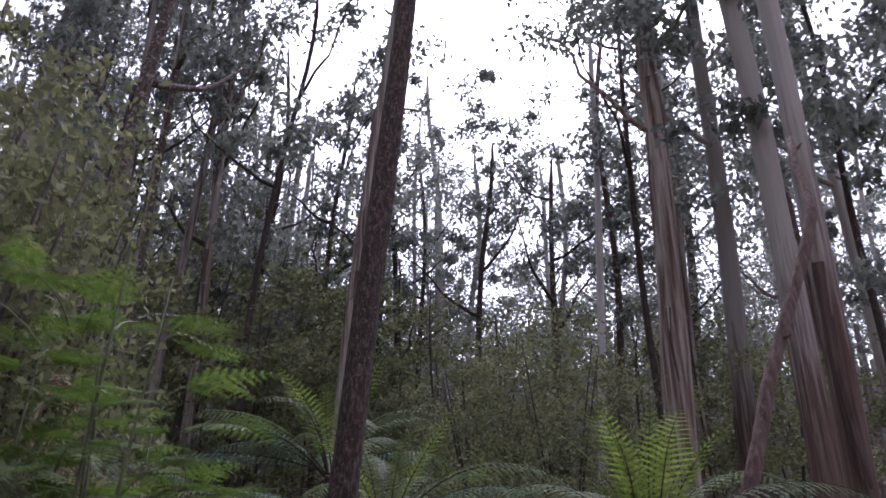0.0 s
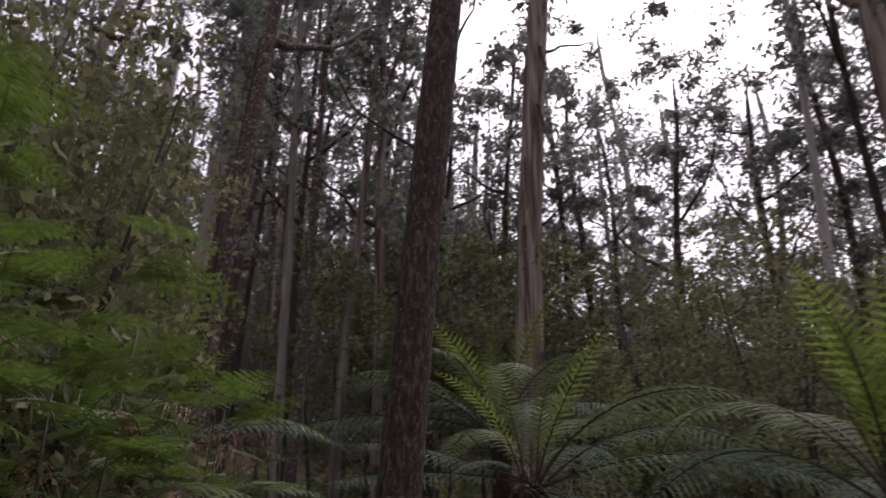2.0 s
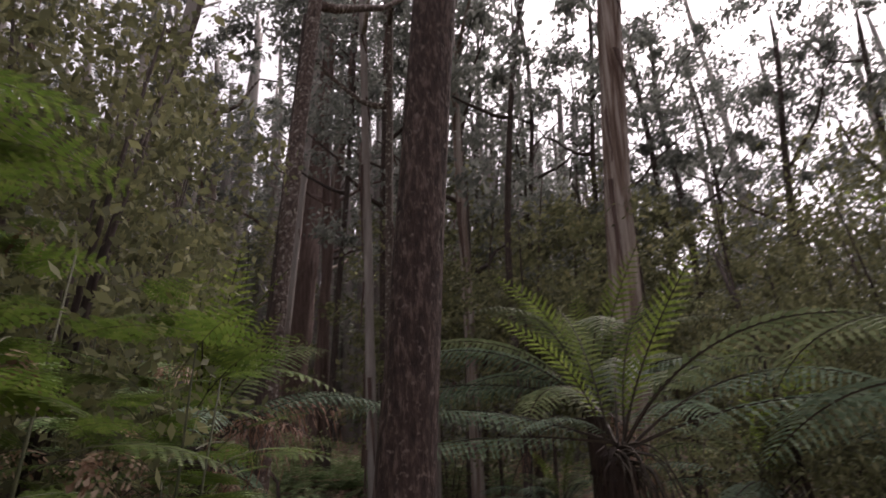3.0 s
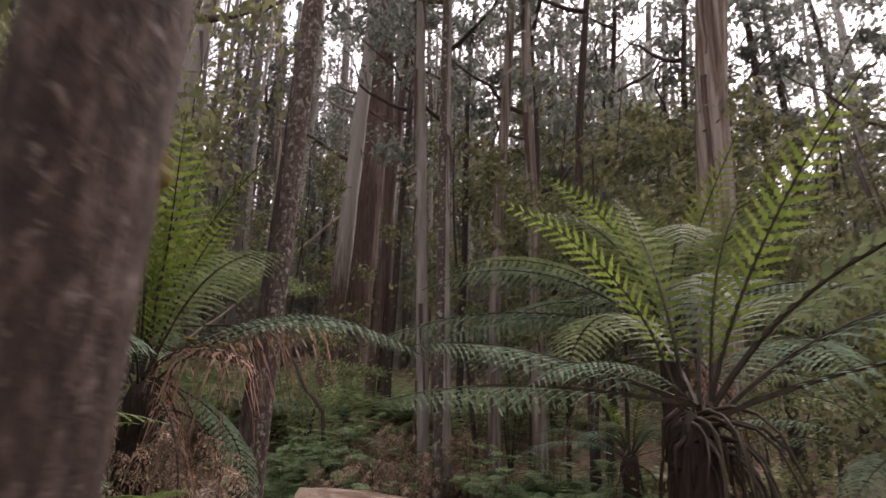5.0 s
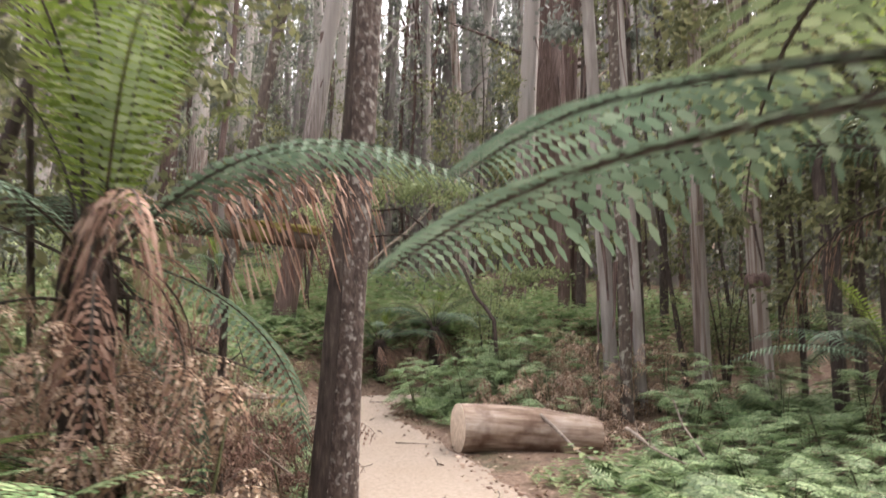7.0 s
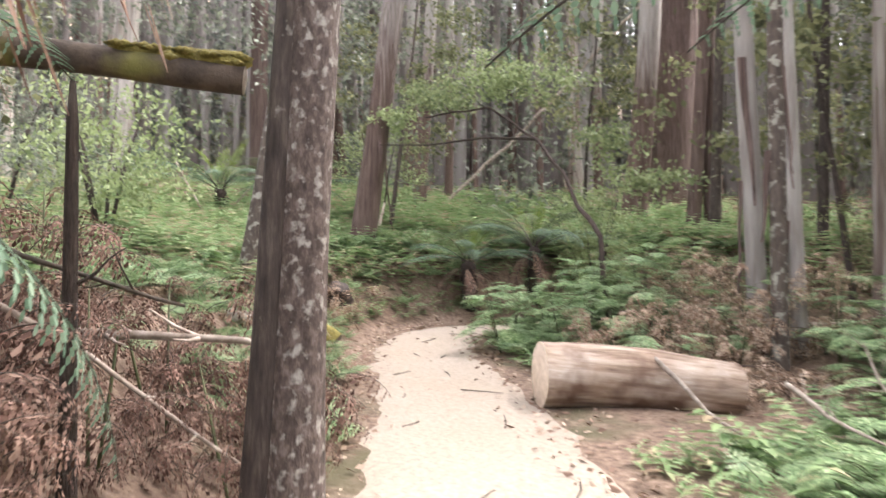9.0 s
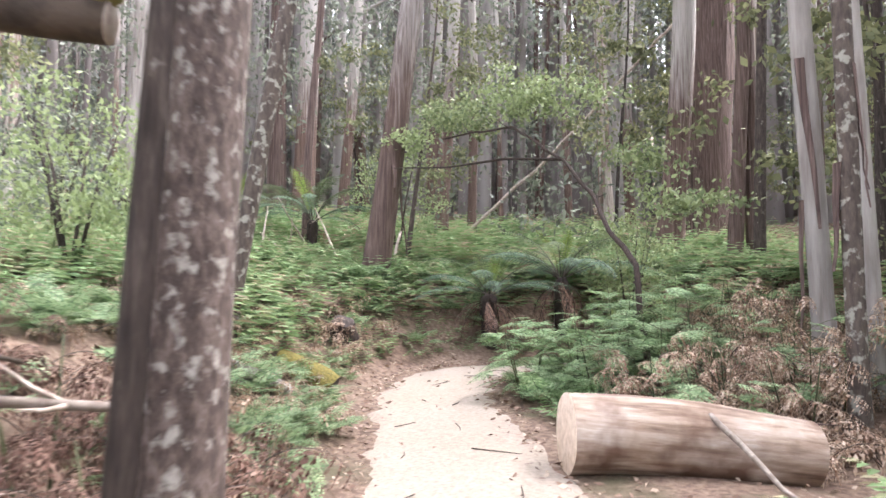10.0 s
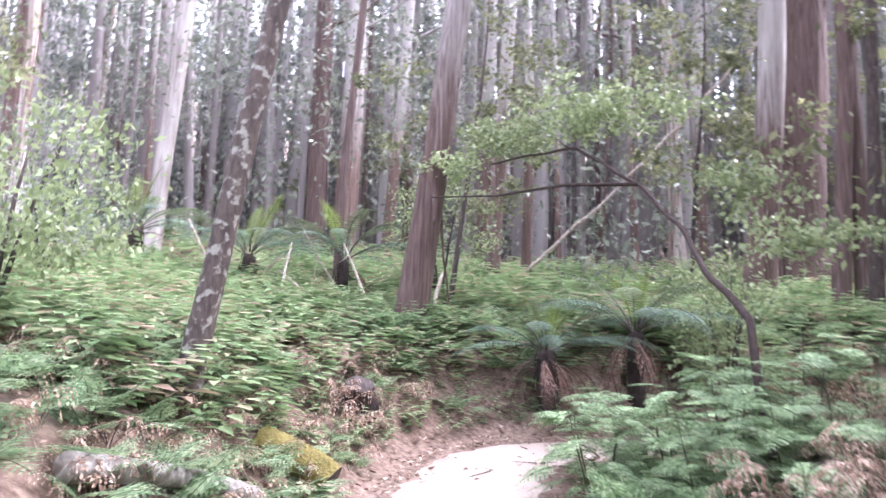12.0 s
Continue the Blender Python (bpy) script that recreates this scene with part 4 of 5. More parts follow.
bed(RUSSET, 10, -2.1, 3.0, 0.6, 0.9, 0.5, 0.7, 0, 1.3)
bed(RUSSET, 48, -3.9, 8.5, 1.2, 1.5, 0.6, 1.05, 15, 1.5)
bed(GREEN, 9, -3.1, 10.2, 0.5, 1.6, 0.45, 0.7, 30, 0.95)
sown("bracken_bank", BR_GREEN, 78, -5.6, 12.2, 1.5, 2.8, 0.3, 0.55, 32, 1.1)
sown("bracken_bank", BR_GREEN, 130, -5.2, 11.4, 2.3, 2.7, 0.28, 0.55, 32, 1.1)
sown("dead_bracken_bank", BR_BROWN, 34, -5.2, 11.4, 2.3, 2.6, 0.28, 0.45, 32, 1.2)
sown("dead_bracken_bank", BR_BROWN, 8, -7.5, 15.5, 0.5, 0.5, 0.5, 0.7, 0, 1.0)
sown("dead_bracken_bank", BR_BROWN, 58, -6.4, 13.2, 1.5, 3.0, 0.3, 0.6, 32, 1.2)
sown("dead_bracken_bank", BR_BROWN, 46, -6.6, 13.0, 2.4, 3.4, 0.35, 0.62, 30, 1.3)
sown("bracken_bank", BR_GREEN, 60, -9.0, 15.4, 2.2, 3.4, 0.35, 0.65, 30, 1.4)
sown("dead_bracken_bank", BR_BROWN, 16, -8.5, 15.4, 2.2, 3.0, 0.4, 0.7, 30, 1.4)
sown("bracken_bank", BR_GREEN, 18, -8.0, 18.6, 1.6, 1.4, 0.5, 0.85, 0, 1.0)
bed(GREEN, 34, -4.0, 15.3, 0.9, 1.5, 0.45, 0.75, 32, 1.05)
sown("bracken_bank", BR_GREEN, 18, -3.3, 17.2, 1.2, 1.4, 0.8, 1.2, 32, 1.05)
bed(BROWN, 46, -1.7, 15.2, 1.5, 1.3, 0.8, 1.3, 0, 1.1)
sown("bracken_bank", BR_GREEN, 46, -3.2, 22.6, 2.4, 3.0, 0.75, 1.2, 20, 1.4)
sown("dead_bracken_bank", BR_BROWN, 26, -3.0, 22.6, 2.4, 3.0, 0.7, 1.1, 20, 1.4)
sown("dead_bracken_bank", BR_BROWN, 16, -0.8, 16.8, 1.6, 1.4, 0.8, 1.2, 0, 1.1)
bed(GREEN, 30, 0.5, 12.0, 1.2, 1.8, 0.6, 0.95, 0, 1.5)
bed(GREEN, 18, 1.6, 10.2, 1.4, 2.0, 0.6, 1.0, 0, 1.9)
bed(GREEN, 16, 1.2, 15.2, 1.4, 1.3, 0.9, 1.3, 0, 1.5)
bed(GREEN, 10, 2.9, 5.6, 1.0, 2.4, 0.5, 0.9, 0, 1.8)
bed(GREEN, 12, 3.6, 2.5, 1.2, 2.2, 0.6, 1.0, 0, 2.0)
bed(LIME, 7, 2.2, 0.0, 0.7, 1.2, 0.6, 0.8, -40, 1.8)
bed(GREEN, 8, -3.6, 6.4, 0.9, 1.4, 0.5, 0.9, 0, 1.4)


for name, (verts, faces, index, mats, label, _) in BANK.items():
    tagged(mesh_object(name, np.concatenate(verts), faces, mats, index=index, smooth=False), label, "bracken", kind="stuff")


def tall_bracken(x, y, h, seed, n=26, mixed=False, pick=None, label="tall bright green bracken in layered tiers beside the path", group="tall bracken"):
    """Many-tiered bracken that stands well over a metre high."""
    q = random.Random(seed)
    clump = thing("tall_bracken", label, "fern", (x, y, ground_z(x, y)), group)
    for i in range(2):
        a = q.uniform(0, 6.28)
        v, f = tube([(0.05 * math.cos(a), 0.05 * math.sin(a), -0.1), (0.2 * math.cos(a), 0.2 * math.sin(a), h * 0.5), (0.3 * math.cos(a), 0.3 * math.sin(a), h * 0.95)], [0.012, 0.009, 0.004], 5)
        mesh_object("stalk", v, f, [STALK_GREEN], clump)
    for i in range(n):
        a, z = q.uniform(0, 360), h * q.uniform(0.2, 0.92)
        s = q.uniform(0.32, 0.6)
        kinds = BR_BROWN if mixed and q.random() < 0.16 else (BR_GREEN if mixed and q.random() < 0.2 else BR_LIME)
        kinds = pick or kinds
        r = q.uniform(0.0, 0.3)
        m = pose(r * math.cos(radians(a)), r * math.sin(radians(a)), z, q.uniform(-15, 15), q.uniform(15, 45), a) @ Matrix.Diagonal((s, s, s, 1))
        me = kinds[i % len(kinds)]
        share(me.name.split(".")[0], me, clump, m)
    return clump


for i, (x, y, h, mixed) in enumerate([(-2.62, 0.3, 2.7, False), (-2.3, 0.9, 2.5, False), (-2.85, 1.3, 2.9, False), (-2.15, 1.8, 2.3, True), (-2.7, 2.2, 2.6, True), (-1.8, 2.75, 2.0, False),
                                      (-2.25, 3.2, 2.2, True), (-1.8, 3.7, 1.5, True), (-2.5, 4.2, 1.9, False), (-1.75, 4.6, 1.2, True), (-3.1, 4.9, 2.1, False)]):
    tall_bracken(x, y, h, 500 + i, 48, mixed)


for i, (x, y, h) in enumerate([(-4.25, 15.2, 0.9), (-3.8, 15.9, 1.15), (-3.3, 15.2, 1.0), (-3.4, 16.4, 1.35), (-2.8, 15.9, 1.3), (-4.7, 16.4, 0.95), (-2.5, 16.8, 1.5), (-3.7, 17.2, 1.35), (-3.0, 17.5, 1.5)]):
    tall_bracken(x, y, h, 540 + i, 44, False, BR_GREEN, "tall green bracken standing beside the path", "tall green bracken")
for i, (x, y, h) in enumerate([(0.3, 12.4, 0.65), (0.9, 12.8, 0.75), (1.5, 12.2, 0.8), (0.9, 11.5, 0.65), (1.9, 13.2, 0.9), (1.4, 14.2, 1.0), (2.4, 12.0, 0.85), (0.2, 14.6, 0.9), (0.8, 15.4, 1.1), (1.6, 15.8, 1.1), (2.6, 14.8, 1.1), (1.8, 10.8, 0.65), (2.6, 10.6, 0.8),
                               (0.1, 10.8, 0.45), (0.5, 11.2, 0.5), (1.0, 10.3, 0.55), (-1.9, 14.2, 0.75), (-1.2, 15.7, 1.2), (-2.6, 15.4, 1.2), (-0.1, 15.9, 1.1)]):
    tall_bracken(x, y, h, 640 + i, 40, False, BR_GREEN, "bushy green bracken among the undergrowth", "tall green bracken")
for i, (x, y, h) in enumerate([(-2.5, 14.6, 0.9), (-1.9, 14.5, 0.9), (-1.9, 15.2, 1.05), (-1.2, 14.9, 1.0), (-0.9, 15.6, 1.15), (-2.2, 15.7, 1.1), (-1.4, 16.2, 1.35), (-0.3, 16.6, 1.35), (-1.9, 17.0, 1.55), (-2.3, 17.9, 1.5)]):
    tall_bracken(x, y, h, 560 + i, 44, False, BR_BROWN, "tall dead brown bracken behind the cut log", "tall dead bracken")


for i, (x, y, h, kinds, label) in enumerate([(-2.3, 6.0, 1.3, BR_BROWN, "matted dead brown fronds heaped round a tree fern"), (-2.75, 5.85, 1.5, BR_BROWN, "matted dead brown fronds heaped round a tree fern"),
                                             (-2.15, 6.5, 1.2, BR_BROWN, "matted dead brown fronds heaped round a tree fern"), (-1.75, 5.9, 0.6, BR_GREEN, "tall green bracken standing beside the path"),
                                             (-2.25, 5.35, 0.85, BR_GREEN, "tall green bracken standing beside the path"), (-2.65, 4.95, 0.95, BR_GREEN, "tall green bracken standing beside the path"),
                                             (-1.95, 4.9, 0.75, BR_GREEN, "tall green bracken standing beside the path"), (-1.7, 6.6, 0.5, BR_GREEN, "tall green bracken standing beside the path"),
                                             (-2.15, 5.2, 0.9, BR_LIME, "tall bright green bracken in layered tiers beside the path"), (-2.9, 5.2, 1.0, BR_LIME, "tall bright green bracken in layered tiers beside the path")]):
    tall_bracken(x, y, h, 580 + i, 40, False, kinds, label, "dead fern heaps" if kinds is BR_BROWN else "tall bracken")


for i, (x, y, h) in enumerate([(-3.2, 7.6, 0.9), (-3.4, 8.3, 1.05), (-3.0, 8.95, 0.85), (-3.8, 7.9, 1.15), (-3.7, 9.0, 1.05), (-4.2, 8.5, 1.15), (-2.85, 7.2, 0.7), (-3.3, 9.6, 0.8)]):
    tall_bracken(x, y, h, 680 + i, 40, False, BR_RUSSET, "tangle of red-brown dead fern beside the mottled tree", "russet bracken")


# undergrowth too fine and far to count
def undergrowth():
    g = np.random.RandomState(4)
    n = 16500
    a, d = g.uniform(0, 2 * np.pi, n), np.sqrt(g.uniform(0, 1, n))
    pick = g.rand(n)
    x = np.where(pick < 0.44, -8.5 + 8.5 * d * np.cos(a), np.where(pick < 0.58, 1.5 + 5 * d * np.cos(a), np.where(pick < 0.78, -6 + 12 * d * np.cos(a), -3 + 26 * d * np.cos(a))))
    y = np.where(pick < 0.44, 14.5 + 7.5 * d * np.sin(a), np.where(pick < 0.58, 10 + 8 * d * np.sin(a), np.where(pick < 0.78, 25 + 6.5 * d * np.sin(a), 18 + 18 * d * np.sin(a))))
    s = np.abs(off_track(x, y))
    ok = (s > 1.25) & (np.hypot(x + 1.3, y - 15.4) > 2.1) & (np.hypot(x + 3.8, y - 8.5) > 1.7) & (np.hypot(x + 1.8, y - 12.9) > 1.5) & (np.hypot(x + 4.5, y - 11.0) > 2.3 + 0.6 * np.sin(3 * x + 2 * y)) & (np.hypot(x - 1.0, y - 3.0) > 3.5)
    x, y, s = x[ok], y[ok], s[ok]
    z = land(x, y)
    v, f = [], []
    for i in range(len(x)):
        L = g.uniform(0.35, 0.8) * (0.6 if s[i] < 2 else 1.6 if y[i] > 21 else 1.0) * (1.0 + 0.02 * abs(x[i]))
        az, el = g.uniform(0, 6.283), g.uniform(0.5, 1.2)
        c, sn = math.cos(az), math.sin(az)
        for k in range(5):
            u = 0.25 + 0.75 * k / 5
            px, pz = L * u * math.cos(el), L * (u * math.sin(el) * 1.2 - 0.45 * u * u)
            w = 0.40 * L * (1.08 - u)
            for sg in (-1, 1):
                b = len(v)
                for fx, fy, fz in ((0, 0, 0), (0.08, 0.5, 0.02), (0.10, 1.0, -0.16), (-0.06, 0.5, -0.02)):
                    qx, qy = px + fx * L + 0.25 * w * fy, sg * w * fy
                    v.append((x[i] + c * qx - sn * qy, y[i] + sn * qx + c * qy, z[i] + pz + fz * w))
                f.append((b, b + 1, b + 2, b + 3))
    tagged(mesh_object("undergrowth", v, f, [UNDER_MAT], smooth=False), "low green and brown ferny undergrowth", "undergrowth", kind="stuff")
    m = 15000
    a, d = g.uniform(0, 2 * np.pi, m), np.sqrt(g.uniform(0, 15 ** 2, m))
    x, y = -3 + d * np.cos(a), 9 + d * np.sin(a)
    k = g.randint(80, 176, m)
    beside = g.rand(m) < 0.5
    x = np.where(beside, LINE[k, 0] + g.normal(0, 0.85, m), x)
    y = np.where(beside, LINE[k, 1] + g.normal(0, 0.85, m), y)
    s = np.abs(off_track(x, y))
    ok = (s > 0.72) | ((s > 0.45) & (g.rand(m) < 0.13)) | (g.rand(m) < 0.012)
    x, y, s = x[ok], y[ok], s[ok]
    z = land(x, y) + np.where(s < 0.9, 0.035, 0.012) + g.uniform(0, 0.02, len(x))
    az, ln = g.uniform(0, 6.283, len(x)), g.uniform(0.03, 0.10, len(x))
    dx, dy = np.cos(az) * ln, np.sin(az) * ln
    t = g.uniform(-0.3, 0.3, (len(x), 2)) * ln[:, None]
    q = np.stack([np.stack([x, y, z], 1), np.stack([x + dx * .5 - dy * .2, y + dy * .5 + dx * .2, z + t[:, 0]], 1), np.stack([x + dx, y + dy, z + t[:, 1]], 1),
                  np.stack([x + dx * .5 + dy * .2, y + dy * .5 - dx * .2, z - t[:, 0] * 0.5 + 0.004], 1)], 1).reshape(-1, 3)
    tagged(mesh_object("fallen_leaves", q, np.arange(len(q)).reshape(-1, 4), [FLAKE], smooth=False), "dry brown gum leaves on the ground", "leaf litter", kind="stuff")


UNDER_MAT = material("undergrowth", [(0.1, (0.09, 0.145, 0.065)), (0.4, (0.175, 0.26, 0.115)), (0.6, (0.28, 0.36, 0.18)), (0.72, (0.35, 0.25, 0.18)), (0.95, (0.52, 0.42, 0.35))], (0.5, 0.5, 0.5), rough=0.6, bump=0, island=0.45, thin=0.35)
undergrowth()


# ---- logs, branches, stump ----
def log(name, label, a, b, r0, r1, mats, category="log", seed=1, sides=22, wob=0.04, end=True, rough=0.05):
    a, b = Vector(a), Vector(b)
    d = (b - a)
    ob = thing(name, label, category, a)
    turn = d.to_track_quat("X", "Z").to_matrix().to_4x4()
    ob.matrix_world = Matrix.Translation(a) @ turn
    L = d.length
    n = 16
    pts = [(L * i / n, wob * math.sin(2.2 * i / n + seed) * math.sin(math.pi * i / n), wob * math.sin(math.pi * i / n)) for i in range(n + 1)]
    v, f = tube(pts, [r0 + (r1 - r0) * i / n for i in range(n + 1)], sides, rough, seed, cap=not end)
    mesh_object("trunk", v, f, [mats[0]], ob)
    if end:
        for x, r, nm in ((0.0, r0, "sawn_end"), (L, r1, "sawn_end")):
            sg = -1 if x == 0 else 1
            vs = [(x + sg * 0.006, 0, 0)]
            fs = []
            ring = v[:sides] if x == 0 else v[-sides:]
            c = Vector(pts[0] if x == 0 else pts[-1])
            for k in range(sides):
                p = Vector(ring[k])
                vs += [c + (p - c) * 0.97 + Vector((sg * 0.006, 0, 0)), p]
            for k in range(sides):
                j = (k + 1) % sides
                fs += [(0, 1 + 2 * k, 1 + 2 * j), (1 + 2 * k, 2 + 2 * k, 2 + 2 * j, 1 + 2 * j)]
            mesh_object(nm, vs, fs, [mats[1]], ob, "pale sawn wood")
    return ob


big = log("cut_log", "thick barkless cut log lying beside the path", (-2.77, 12.78, 0.392), (-1.08, 13.88, 0.2), 0.338, 0.29, (WOOD, CUT), seed=2, sides=30, rough=0.025)
for i in range(5):
    q = random.Random(i)
    x0, a = 0.5 + 0.28 * i, q.uniform(0.9, 2.2)
    pts = [(x0 + 0.16 * k, -(0.336 - 0.035 * x0) * math.cos(a + 0.05 * k), (0.336 - 0.035 * x0) * math.sin(a + 0.05 * k)) for k in range(5)]
    v, f = tube(pts, [0.004, 0.012, 0.014, 0.01, 0.003], 5)
    mesh_object("bark_shred", v, f, [BARK_FIBRE], big, "dark shred of bark")


def branch(label, pts, r0, r1, mat, category="branch", sides=8, seed=0, name="fallen_branch", twigs=0):
    o = Vector(pts[0])
    line = []
    pv_ = [Vector(p) - o for p in pts]
    for i in range(len(pv_) - 1):
        for k in range(6):
            u = k / 6
            w = pv_[i].lerp(pv_[i + 1], u)
            line.append(w + Vector((noise.noise(w * 1.5 + Vector((seed, 0, 0))), noise.noise(w * 1.5 + Vector((0, seed, 4))), noise.noise(w * 1.5 + Vector((7, 0, seed))))) * r0 * 1.2)
    line.append(pv_[-1])
    ob = thing(name, label, category, o)
    n = len(line) - 1
    v, f = tube(line, [r0 + (r1 - r0) * i / n for i in range(n + 1)], sides, 0.08, seed)
    mesh_object("stem", v, f, [mat], ob)
    q = random.Random(seed)
    for _ in range(twigs):
        k = q.randint(n // 4, n - 1)
        d = Vector((q.uniform(-1, 1), q.uniform(-1, 1), q.uniform(-0.3, 0.9))).normalized()
        ln = q.uniform(0.15, 0.5) * (0.5 + 4 * r0)
        p = line[k]
        tv, tf = tube([p, p + d * ln * 0.5, p + d * ln + Vector((0, 0, 0.1 * ln))], [r1 * 0.8, r1 * 0.55, r1 * 0.2], 5)
        mesh_object("twig", tv, tf, [mat], ob)
    return ob


g0 = ground_z
branch("bleached stick leaning on the cut log", [(-1.72, 13.25, 0.56), (-1.46, 12.95, 0.40), (-1.15, 12.6, 0.2), (-0.8, 12.25, 0.1)], 0.026, 0.014, DEAD_WOOD, seed=3)
branch("forked bleached stick among the ferns", [(-0.5, 12.5, 0.5), (-0.2, 12.0, 0.36), (0.25, 11.7, 0.2)], 0.022, 0.01, DEAD_WOOD, seed=4, twigs=4)
branch("dead pale stick leaning among the ferns", [(0.4, 12.2, 0.2), (0.15, 12.5, 0.55), (0.05, 12.7, 0.85)], 0.016, 0.006, DEAD_WOOD, seed=5, twigs=4)

# mossy broken log held up against the mottled tree
ml = log("mossy_log", "dark broken log with yellow-green moss resting against a tree", (-4.3, 6.9, 2.44), (-2.60, 8.54, 2.345), 0.105, 0.068, (MOSS_LOG, DEAD_WOOD), seed=6, sides=18, rough=0.12)
q = random.Random(3)
for lo, hi, n in ((0.25, 1.0, 60), (1.75, 2.4, 60)):
    mv, mf = tube([(lo + (hi - lo) * i / 12, 0, 0.085) for i in range(13)], [0.01] + [0.045] * 11 + [0.01], 10, 0.35, 5)
    for i in range(n):
        x, a = q.uniform(lo, hi), q.gauss(1.57, 0.5)
        c = Vector((x, -0.11 * math.cos(a), 0.11 * math.sin(a)))
        b = len(mv)
        sz = q.uniform(0.015, 0.035)
        for dx, dy, dz in ((1, 0, 0), (-1, 0, 0), (0, 1, 0), (0, -1, 0), (0, 0, 0.7), (0, 0, -0.7)):
            mv.append(c + Vector((dx * sz * 1.5, dy * sz, dz * sz)))
        mf += [(b + t[0], b + t[1], b + t[2]) for t in ((0, 2, 4), (2, 1, 4), (1, 3, 4), (3, 0, 4), (2, 0, 5), (1, 2, 5), (3, 1, 5), (0, 3, 5))]
    mesh_object("moss", mv, mf, [MOSS], ml, "yellow-green moss cushion")
gum("thin dead brown stem under the mossy log", -3.05, 7.97, 0.042, 2.12, FIBRE, (0, 0), 0.05, 80, 12, 0.3, boughs=((1.3, 0.22, 40, 0.7, 0.012),), group="", name="dead_tree", rings=14)
branch("dead grey branch lying across brown bracken", [(-4.9, 7.7, 1.25), (-3.9, 8.2, 1.14), (-3.2, 8.75, 1.05), (-2.95, 9.0, 1.02)], 0.035, 0.018, DEAD_WOOD, seed=7, twigs=6)
branch("thin dark branch fallen across the bracken", [(-3.9, 7.2, 1.95), (-3.3, 7.9, 1.5), (-2.95, 8.5, 1.25)], 0.018, 0.008, STALK, seed=8, twigs=4)
branch("thin dark branch propped on the bracken", [(-4.2, 7.5, 1.7), (-3.4, 8.3, 1.0), (-2.9, 8.9, 0.35)], 0.02, 0.009, DEAD_WOOD, seed=9, twigs=3)
log("mossy_log", "short mossy log lying by the foot of the mottled tree", (-3.3, 7.25, g0(-3.3, 7.25) + 0.08), (-2.35, 7.75, g0(-2.35, 7.75) + 0.1), 0.085, 0.08, (MOSS_LOG, DEAD_WOOD), seed=10, sides=16, rough=0.12)

# logs on the bank
log("mossy_log", "rotten log end thick with yellow moss beside the path", (-6.9, 13.6, g0(-6.9, 13.6) + 0.02), (-6.32, 13.92, g0(-6.32, 13.92) + 0.14), 0.17, 0.16, (MOSS, BARK_DARK), seed=11, rough=0.12)
log("fallen_log", "grey lichen-covered fallen log on the bank", (-5.3, 11.05, g0(-5.3, 11.05) + 0.12), (-5.86, 12.7, g0(-5.86, 12.7) + 0.13), 0.075, 0.065, (LICHEN_LOG, LICHEN_LOG), seed=12, rough=0.1)
log("stump", "dark hollow rotten stump hung with dead fern", (-7.65, 15.7, g0(-7.65, 15.7) - 0.1), (-7.55, 15.6, g0(-7.65, 15.7) + 0.32), 0.24, 0.2, (FIBRE, BARK_DARK), "stump", 13, 18, 0.02, rough=0.25)
branch("long bleached dead trunk leaning through the trees", [(-12.6, 26.0, g0(-12.6, 26.0)), (-12.4, 26.1, 3.0), (-9.2, 27.8, 6.4), (-7.4, 28.9, 8.6), (-5.6, 29.5, 10.6)], 0.062, 0.045, DEAD_WOOD, seed=14)
branch("short dead branch leaning by a trunk", [(-9.6, 19.6, g0(-9.6, 19.6)), (-9.9, 20.4, 3.2)], 0.05, 0.03, DEAD_WOOD, seed=15, twigs=3)
branch("dark dead trunk leaning across the gums", [(2.5, 1.1, 0.0), (2.45, 1.1, 2.0), (3.84, 0.85, 4.8), (4.6, 1.3, 6.2)], 0.085, 0.04, BARK_FIBRE, seed=16, twigs=4)
for i in range(7):
    a = random.Random(40 + i)
    x, y = -10.5 - a.uniform(0, 3), 17 + a.uniform(0, 3)
    branch("dead stick in the undergrowth", [(x, y, g0(x, y) + 0.1), (x + a.uniform(-1, 1), y + a.uniform(-1, 1), g0(x, y) + a.uniform(0.6, 1.8))], 0.03, 0.012, DEAD_WOOD, seed=50 + i, twigs=2)
for i in range(16):
    a = random.Random(70 + i)
    c = LINE[a.randint(96, 166)]
    x, y, t = c[0] + a.uniform(-0.8, 0.8), c[1] + a.uniform(-0.6, 0.6), a.uniform(0, 6.28)
    ln = a.uniform(0.15, 0.5)
    x2, y2 = x + ln * math.cos(t), y + ln * math.sin(t)
    branch("dry twig lying on the sand path", [(x, y, g0(x, y) + 0.042), ((x + x2) / 2 + 0.02, (y + y2) / 2, g0((x + x2) / 2, (y + y2) / 2) + 0.045), (x2, y2, g0(x2, y2) + 0.042)], 0.006, 0.003, STALK, seed=90 + i, sides=5, name="twig")

# the small tree that arches over the bend
arch = branch("small leafy tree arching over the bend of the path", [(-3.0, 16.2, g0(-3.0, 16.2) - 0.1), (-3.26, 16.6, 2.0), (-3.86, 17.27, 2.6), (-4.35, 17.85, 3.25), (-5.07, 18.45, 4.0), (-6.28, 19.02, 4.85), (-7.2, 19.2, 4.95), (-8.0, 19.2, 4.9)],
              0.047, 0.015, FIBRE, "tree", 8, 20, "arching_tree", 10)
ao = Vector((-3.0, 16.2, g0(-3.0, 16.2) - 0.1))
branch_pts = [Vector(p) - ao for p in ((-5.07, 18.45, 4.0), (-6.2, 18.5, 4.15), (-7.4, 18.4, 4.1), (-8.6, 18.3, 4.2))]
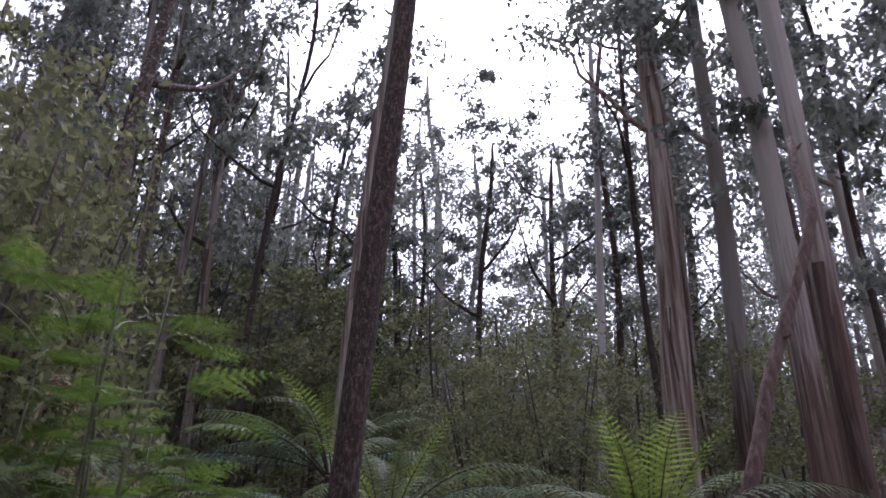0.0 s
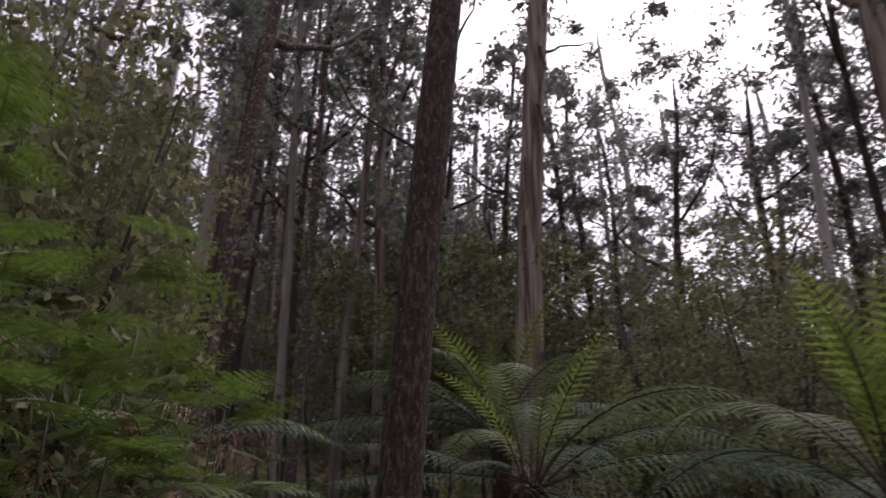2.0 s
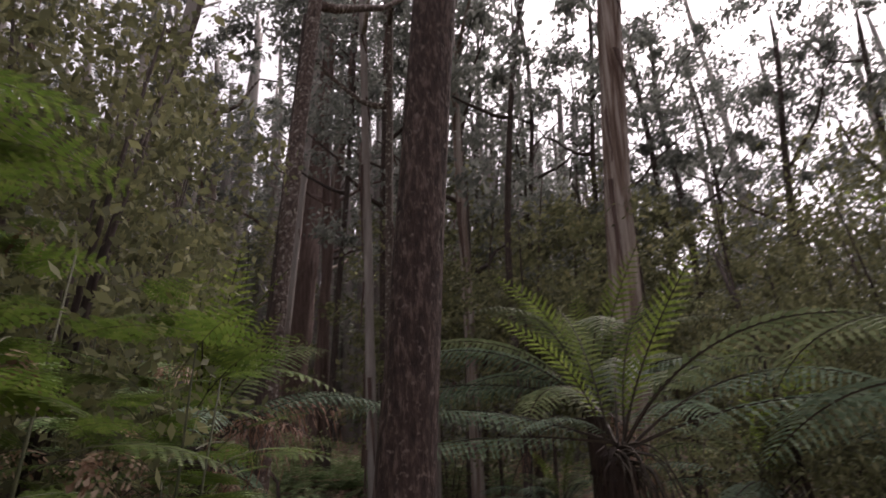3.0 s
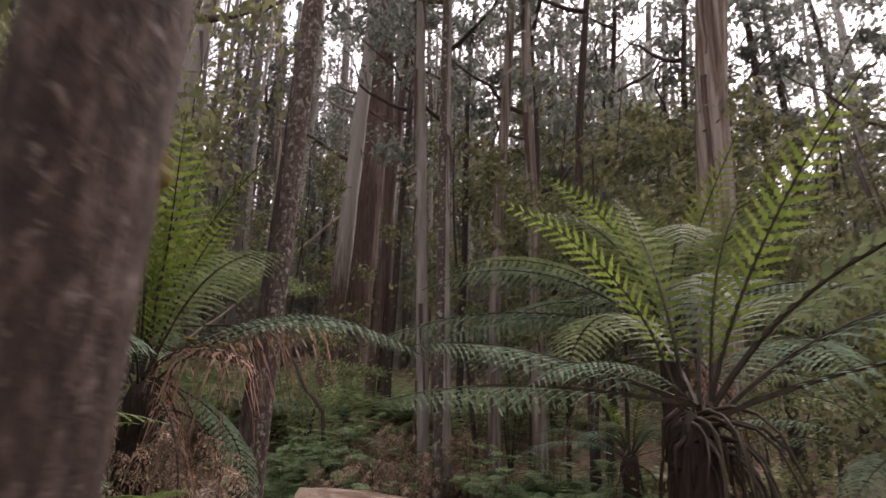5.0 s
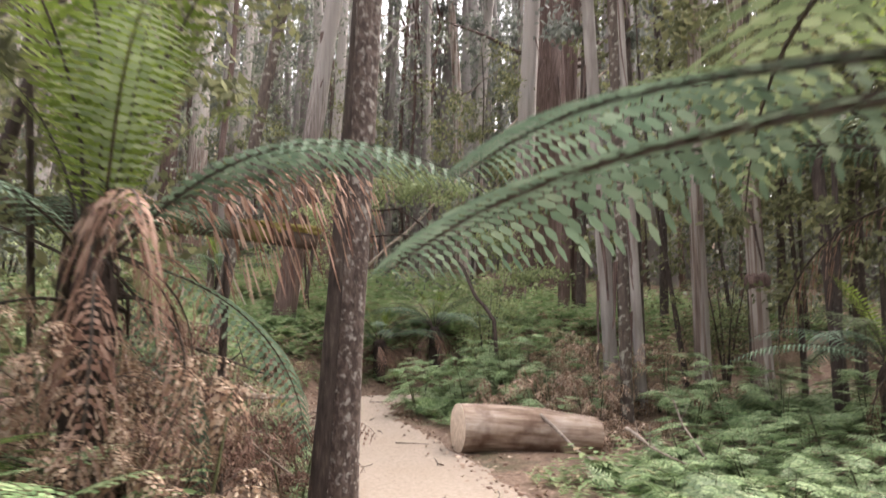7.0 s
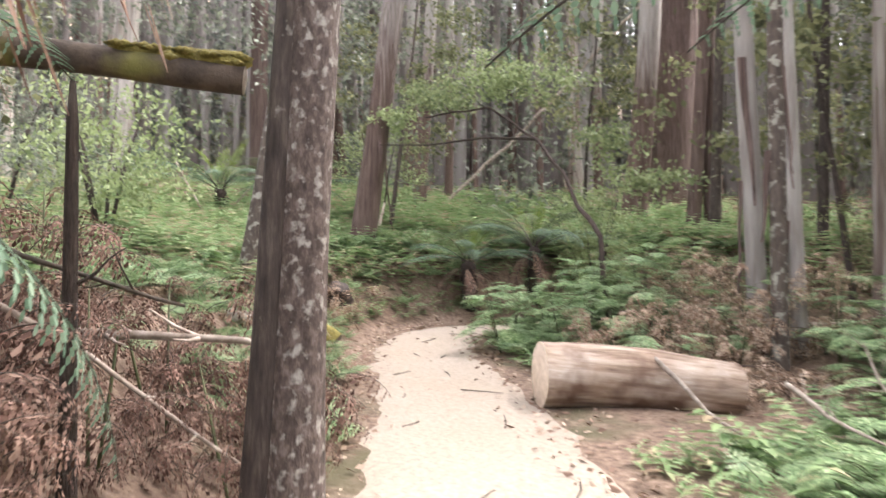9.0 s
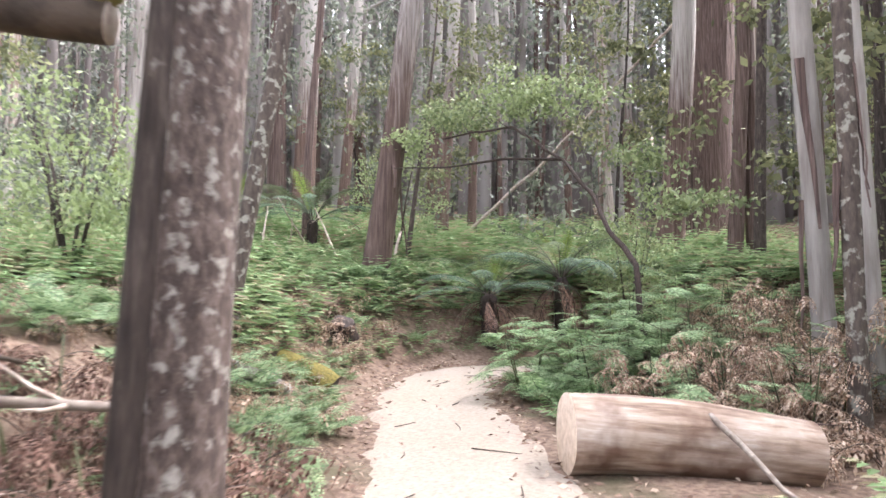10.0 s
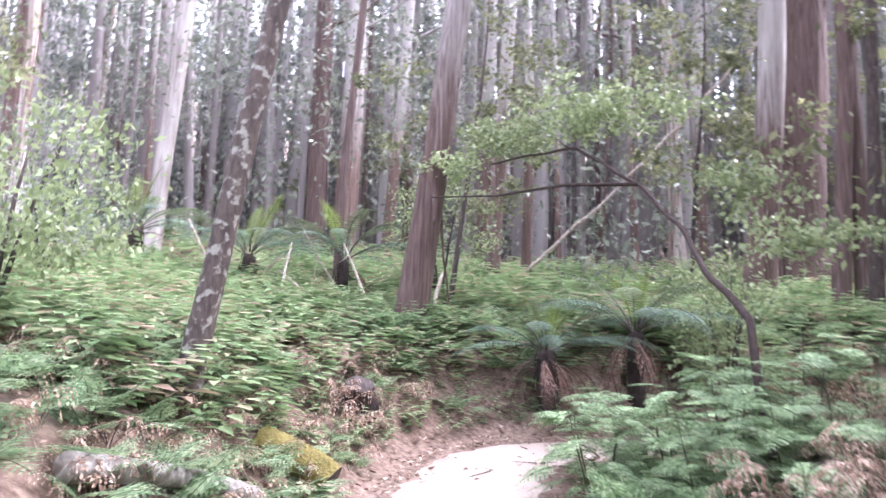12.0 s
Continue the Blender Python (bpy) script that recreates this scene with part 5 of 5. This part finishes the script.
v, f = tube(branch_pts, [0.03, 0.025, 0.018, 0.008], 6)
mesh_object("limb", v, f, [FIBRE], arch)
for i, (c, rr, n) in enumerate([((-7.8, 19.2, 5.35), 0.9, 34), ((-6.4, 19.2, 5.55), 1.0, 36), ((-5.1, 19.0, 5.3), 0.9, 26), ((-3.7, 18.7, 3.9), 0.7, 18), ((-2.9, 17.9, 3.0), 0.65, 18), ((-8.7, 19.0, 4.9), 0.55, 14)]):
    lv, lf, _ = leaf_cloud(300 + i, n, 42, rr, rr * 0.42, 0.095, 0.027, 0.24, 0.3, 0.1)
    mesh_object("foliage", lv + np.array(Vector(c) - ao), lf, [LEAF_BRIGHT], arch, smooth=False)


# leafy bushes on the slope
def bush(x, y, h, w, label, seed, mat=None, clumps=60):
    z = ground_z(x, y)
    ob = thing("bush", label, "bush", (x, y, z), "bushes")
    q = random.Random(seed)
    for i in range(5):
        a = q.uniform(0, 6.28)
        v, f = tube([(0, 0, -0.1), (0.3 * w * math.cos(a), 0.3 * w * math.sin(a), h * 0.5), (0.6 * w * math.cos(a), 0.6 * w * math.sin(a), h * 0.85)], [0.03, 0.02, 0.008], 6)
        mesh_object("stem", v, f, [BARK_DARK], ob)
    lv, lf, _ = leaf_cloud(400 + seed, clumps, 46, w, h * 0.5, 0.085, 0.021, 0.28, 0.3, 0.3)
    mesh_object("foliage", lv + np.array((0, 0, h * 0.55)), lf, [mat or LEAF_BRIGHT], ob, smooth=False)
    return ob


bush(-10.9, 11.8, 2.7, 1.0, "pale green leafy bush on the bank", 1, LEAF_SCRUB)
bush(-13.4, 14.3, 2.8, 1.1, "pale green leafy bush on the bank", 2, LEAF_SCRUB)
bush(-8.3, 11.7, 2.5, 1.0, "light green leafy bush on the bank", 3, LEAF_BRIGHT)
bush(-4.5, 20.3, 2.9, 0.8, "leafy green bush behind the bend", 4)
bush(-10.8, 21.5, 3.0, 1.3, "leafy green bush behind a trunk", 5)
bush(-2.75, 3.3, 4.6, 0.95, "dense leafy shrub beside the path", 8, LEAF_UNDER, 130)
bush(-3.2, 2.2, 4.4, 0.9, "dense leafy shrub with olive leaves", 9, LEAF_UNDER, 120)
bush(-3.3, 4.5, 5.2, 1.1, "dense leafy shrub with olive leaves", 14, LEAF_UNDER, 140)
bush(-3.6, 6.9, 5.6, 0.9, "tall leafy shrub behind a tree fern", 15, LEAF_UNDER, 90)
bush(3.5, 10.0, 2.6, 1.2, "leafy shrub in the shade", 10, LEAF_UNDER)
bush(5.6, 8.0, 3.0, 1.4, "leafy shrub in the shade", 11, LEAF_UNDER)
bush(7.5, 11.0, 3.4, 1.6, "leafy shrub in the shade", 12, LEAF_UNDER)
bush(1.0, 20.0, 3.0, 1.4, "leafy shrub in the shade", 13, LEAF_UNDER)
bush(3.7, 6.5, 4.8, 1.2, "tall dense shrub beyond the tree ferns", 16, LEAF_UNDER, 130)
bush(4.7, 5.9, 5.2, 1.3, "tall dense shrub beyond the tree ferns", 17, LEAF_UNDER, 140)
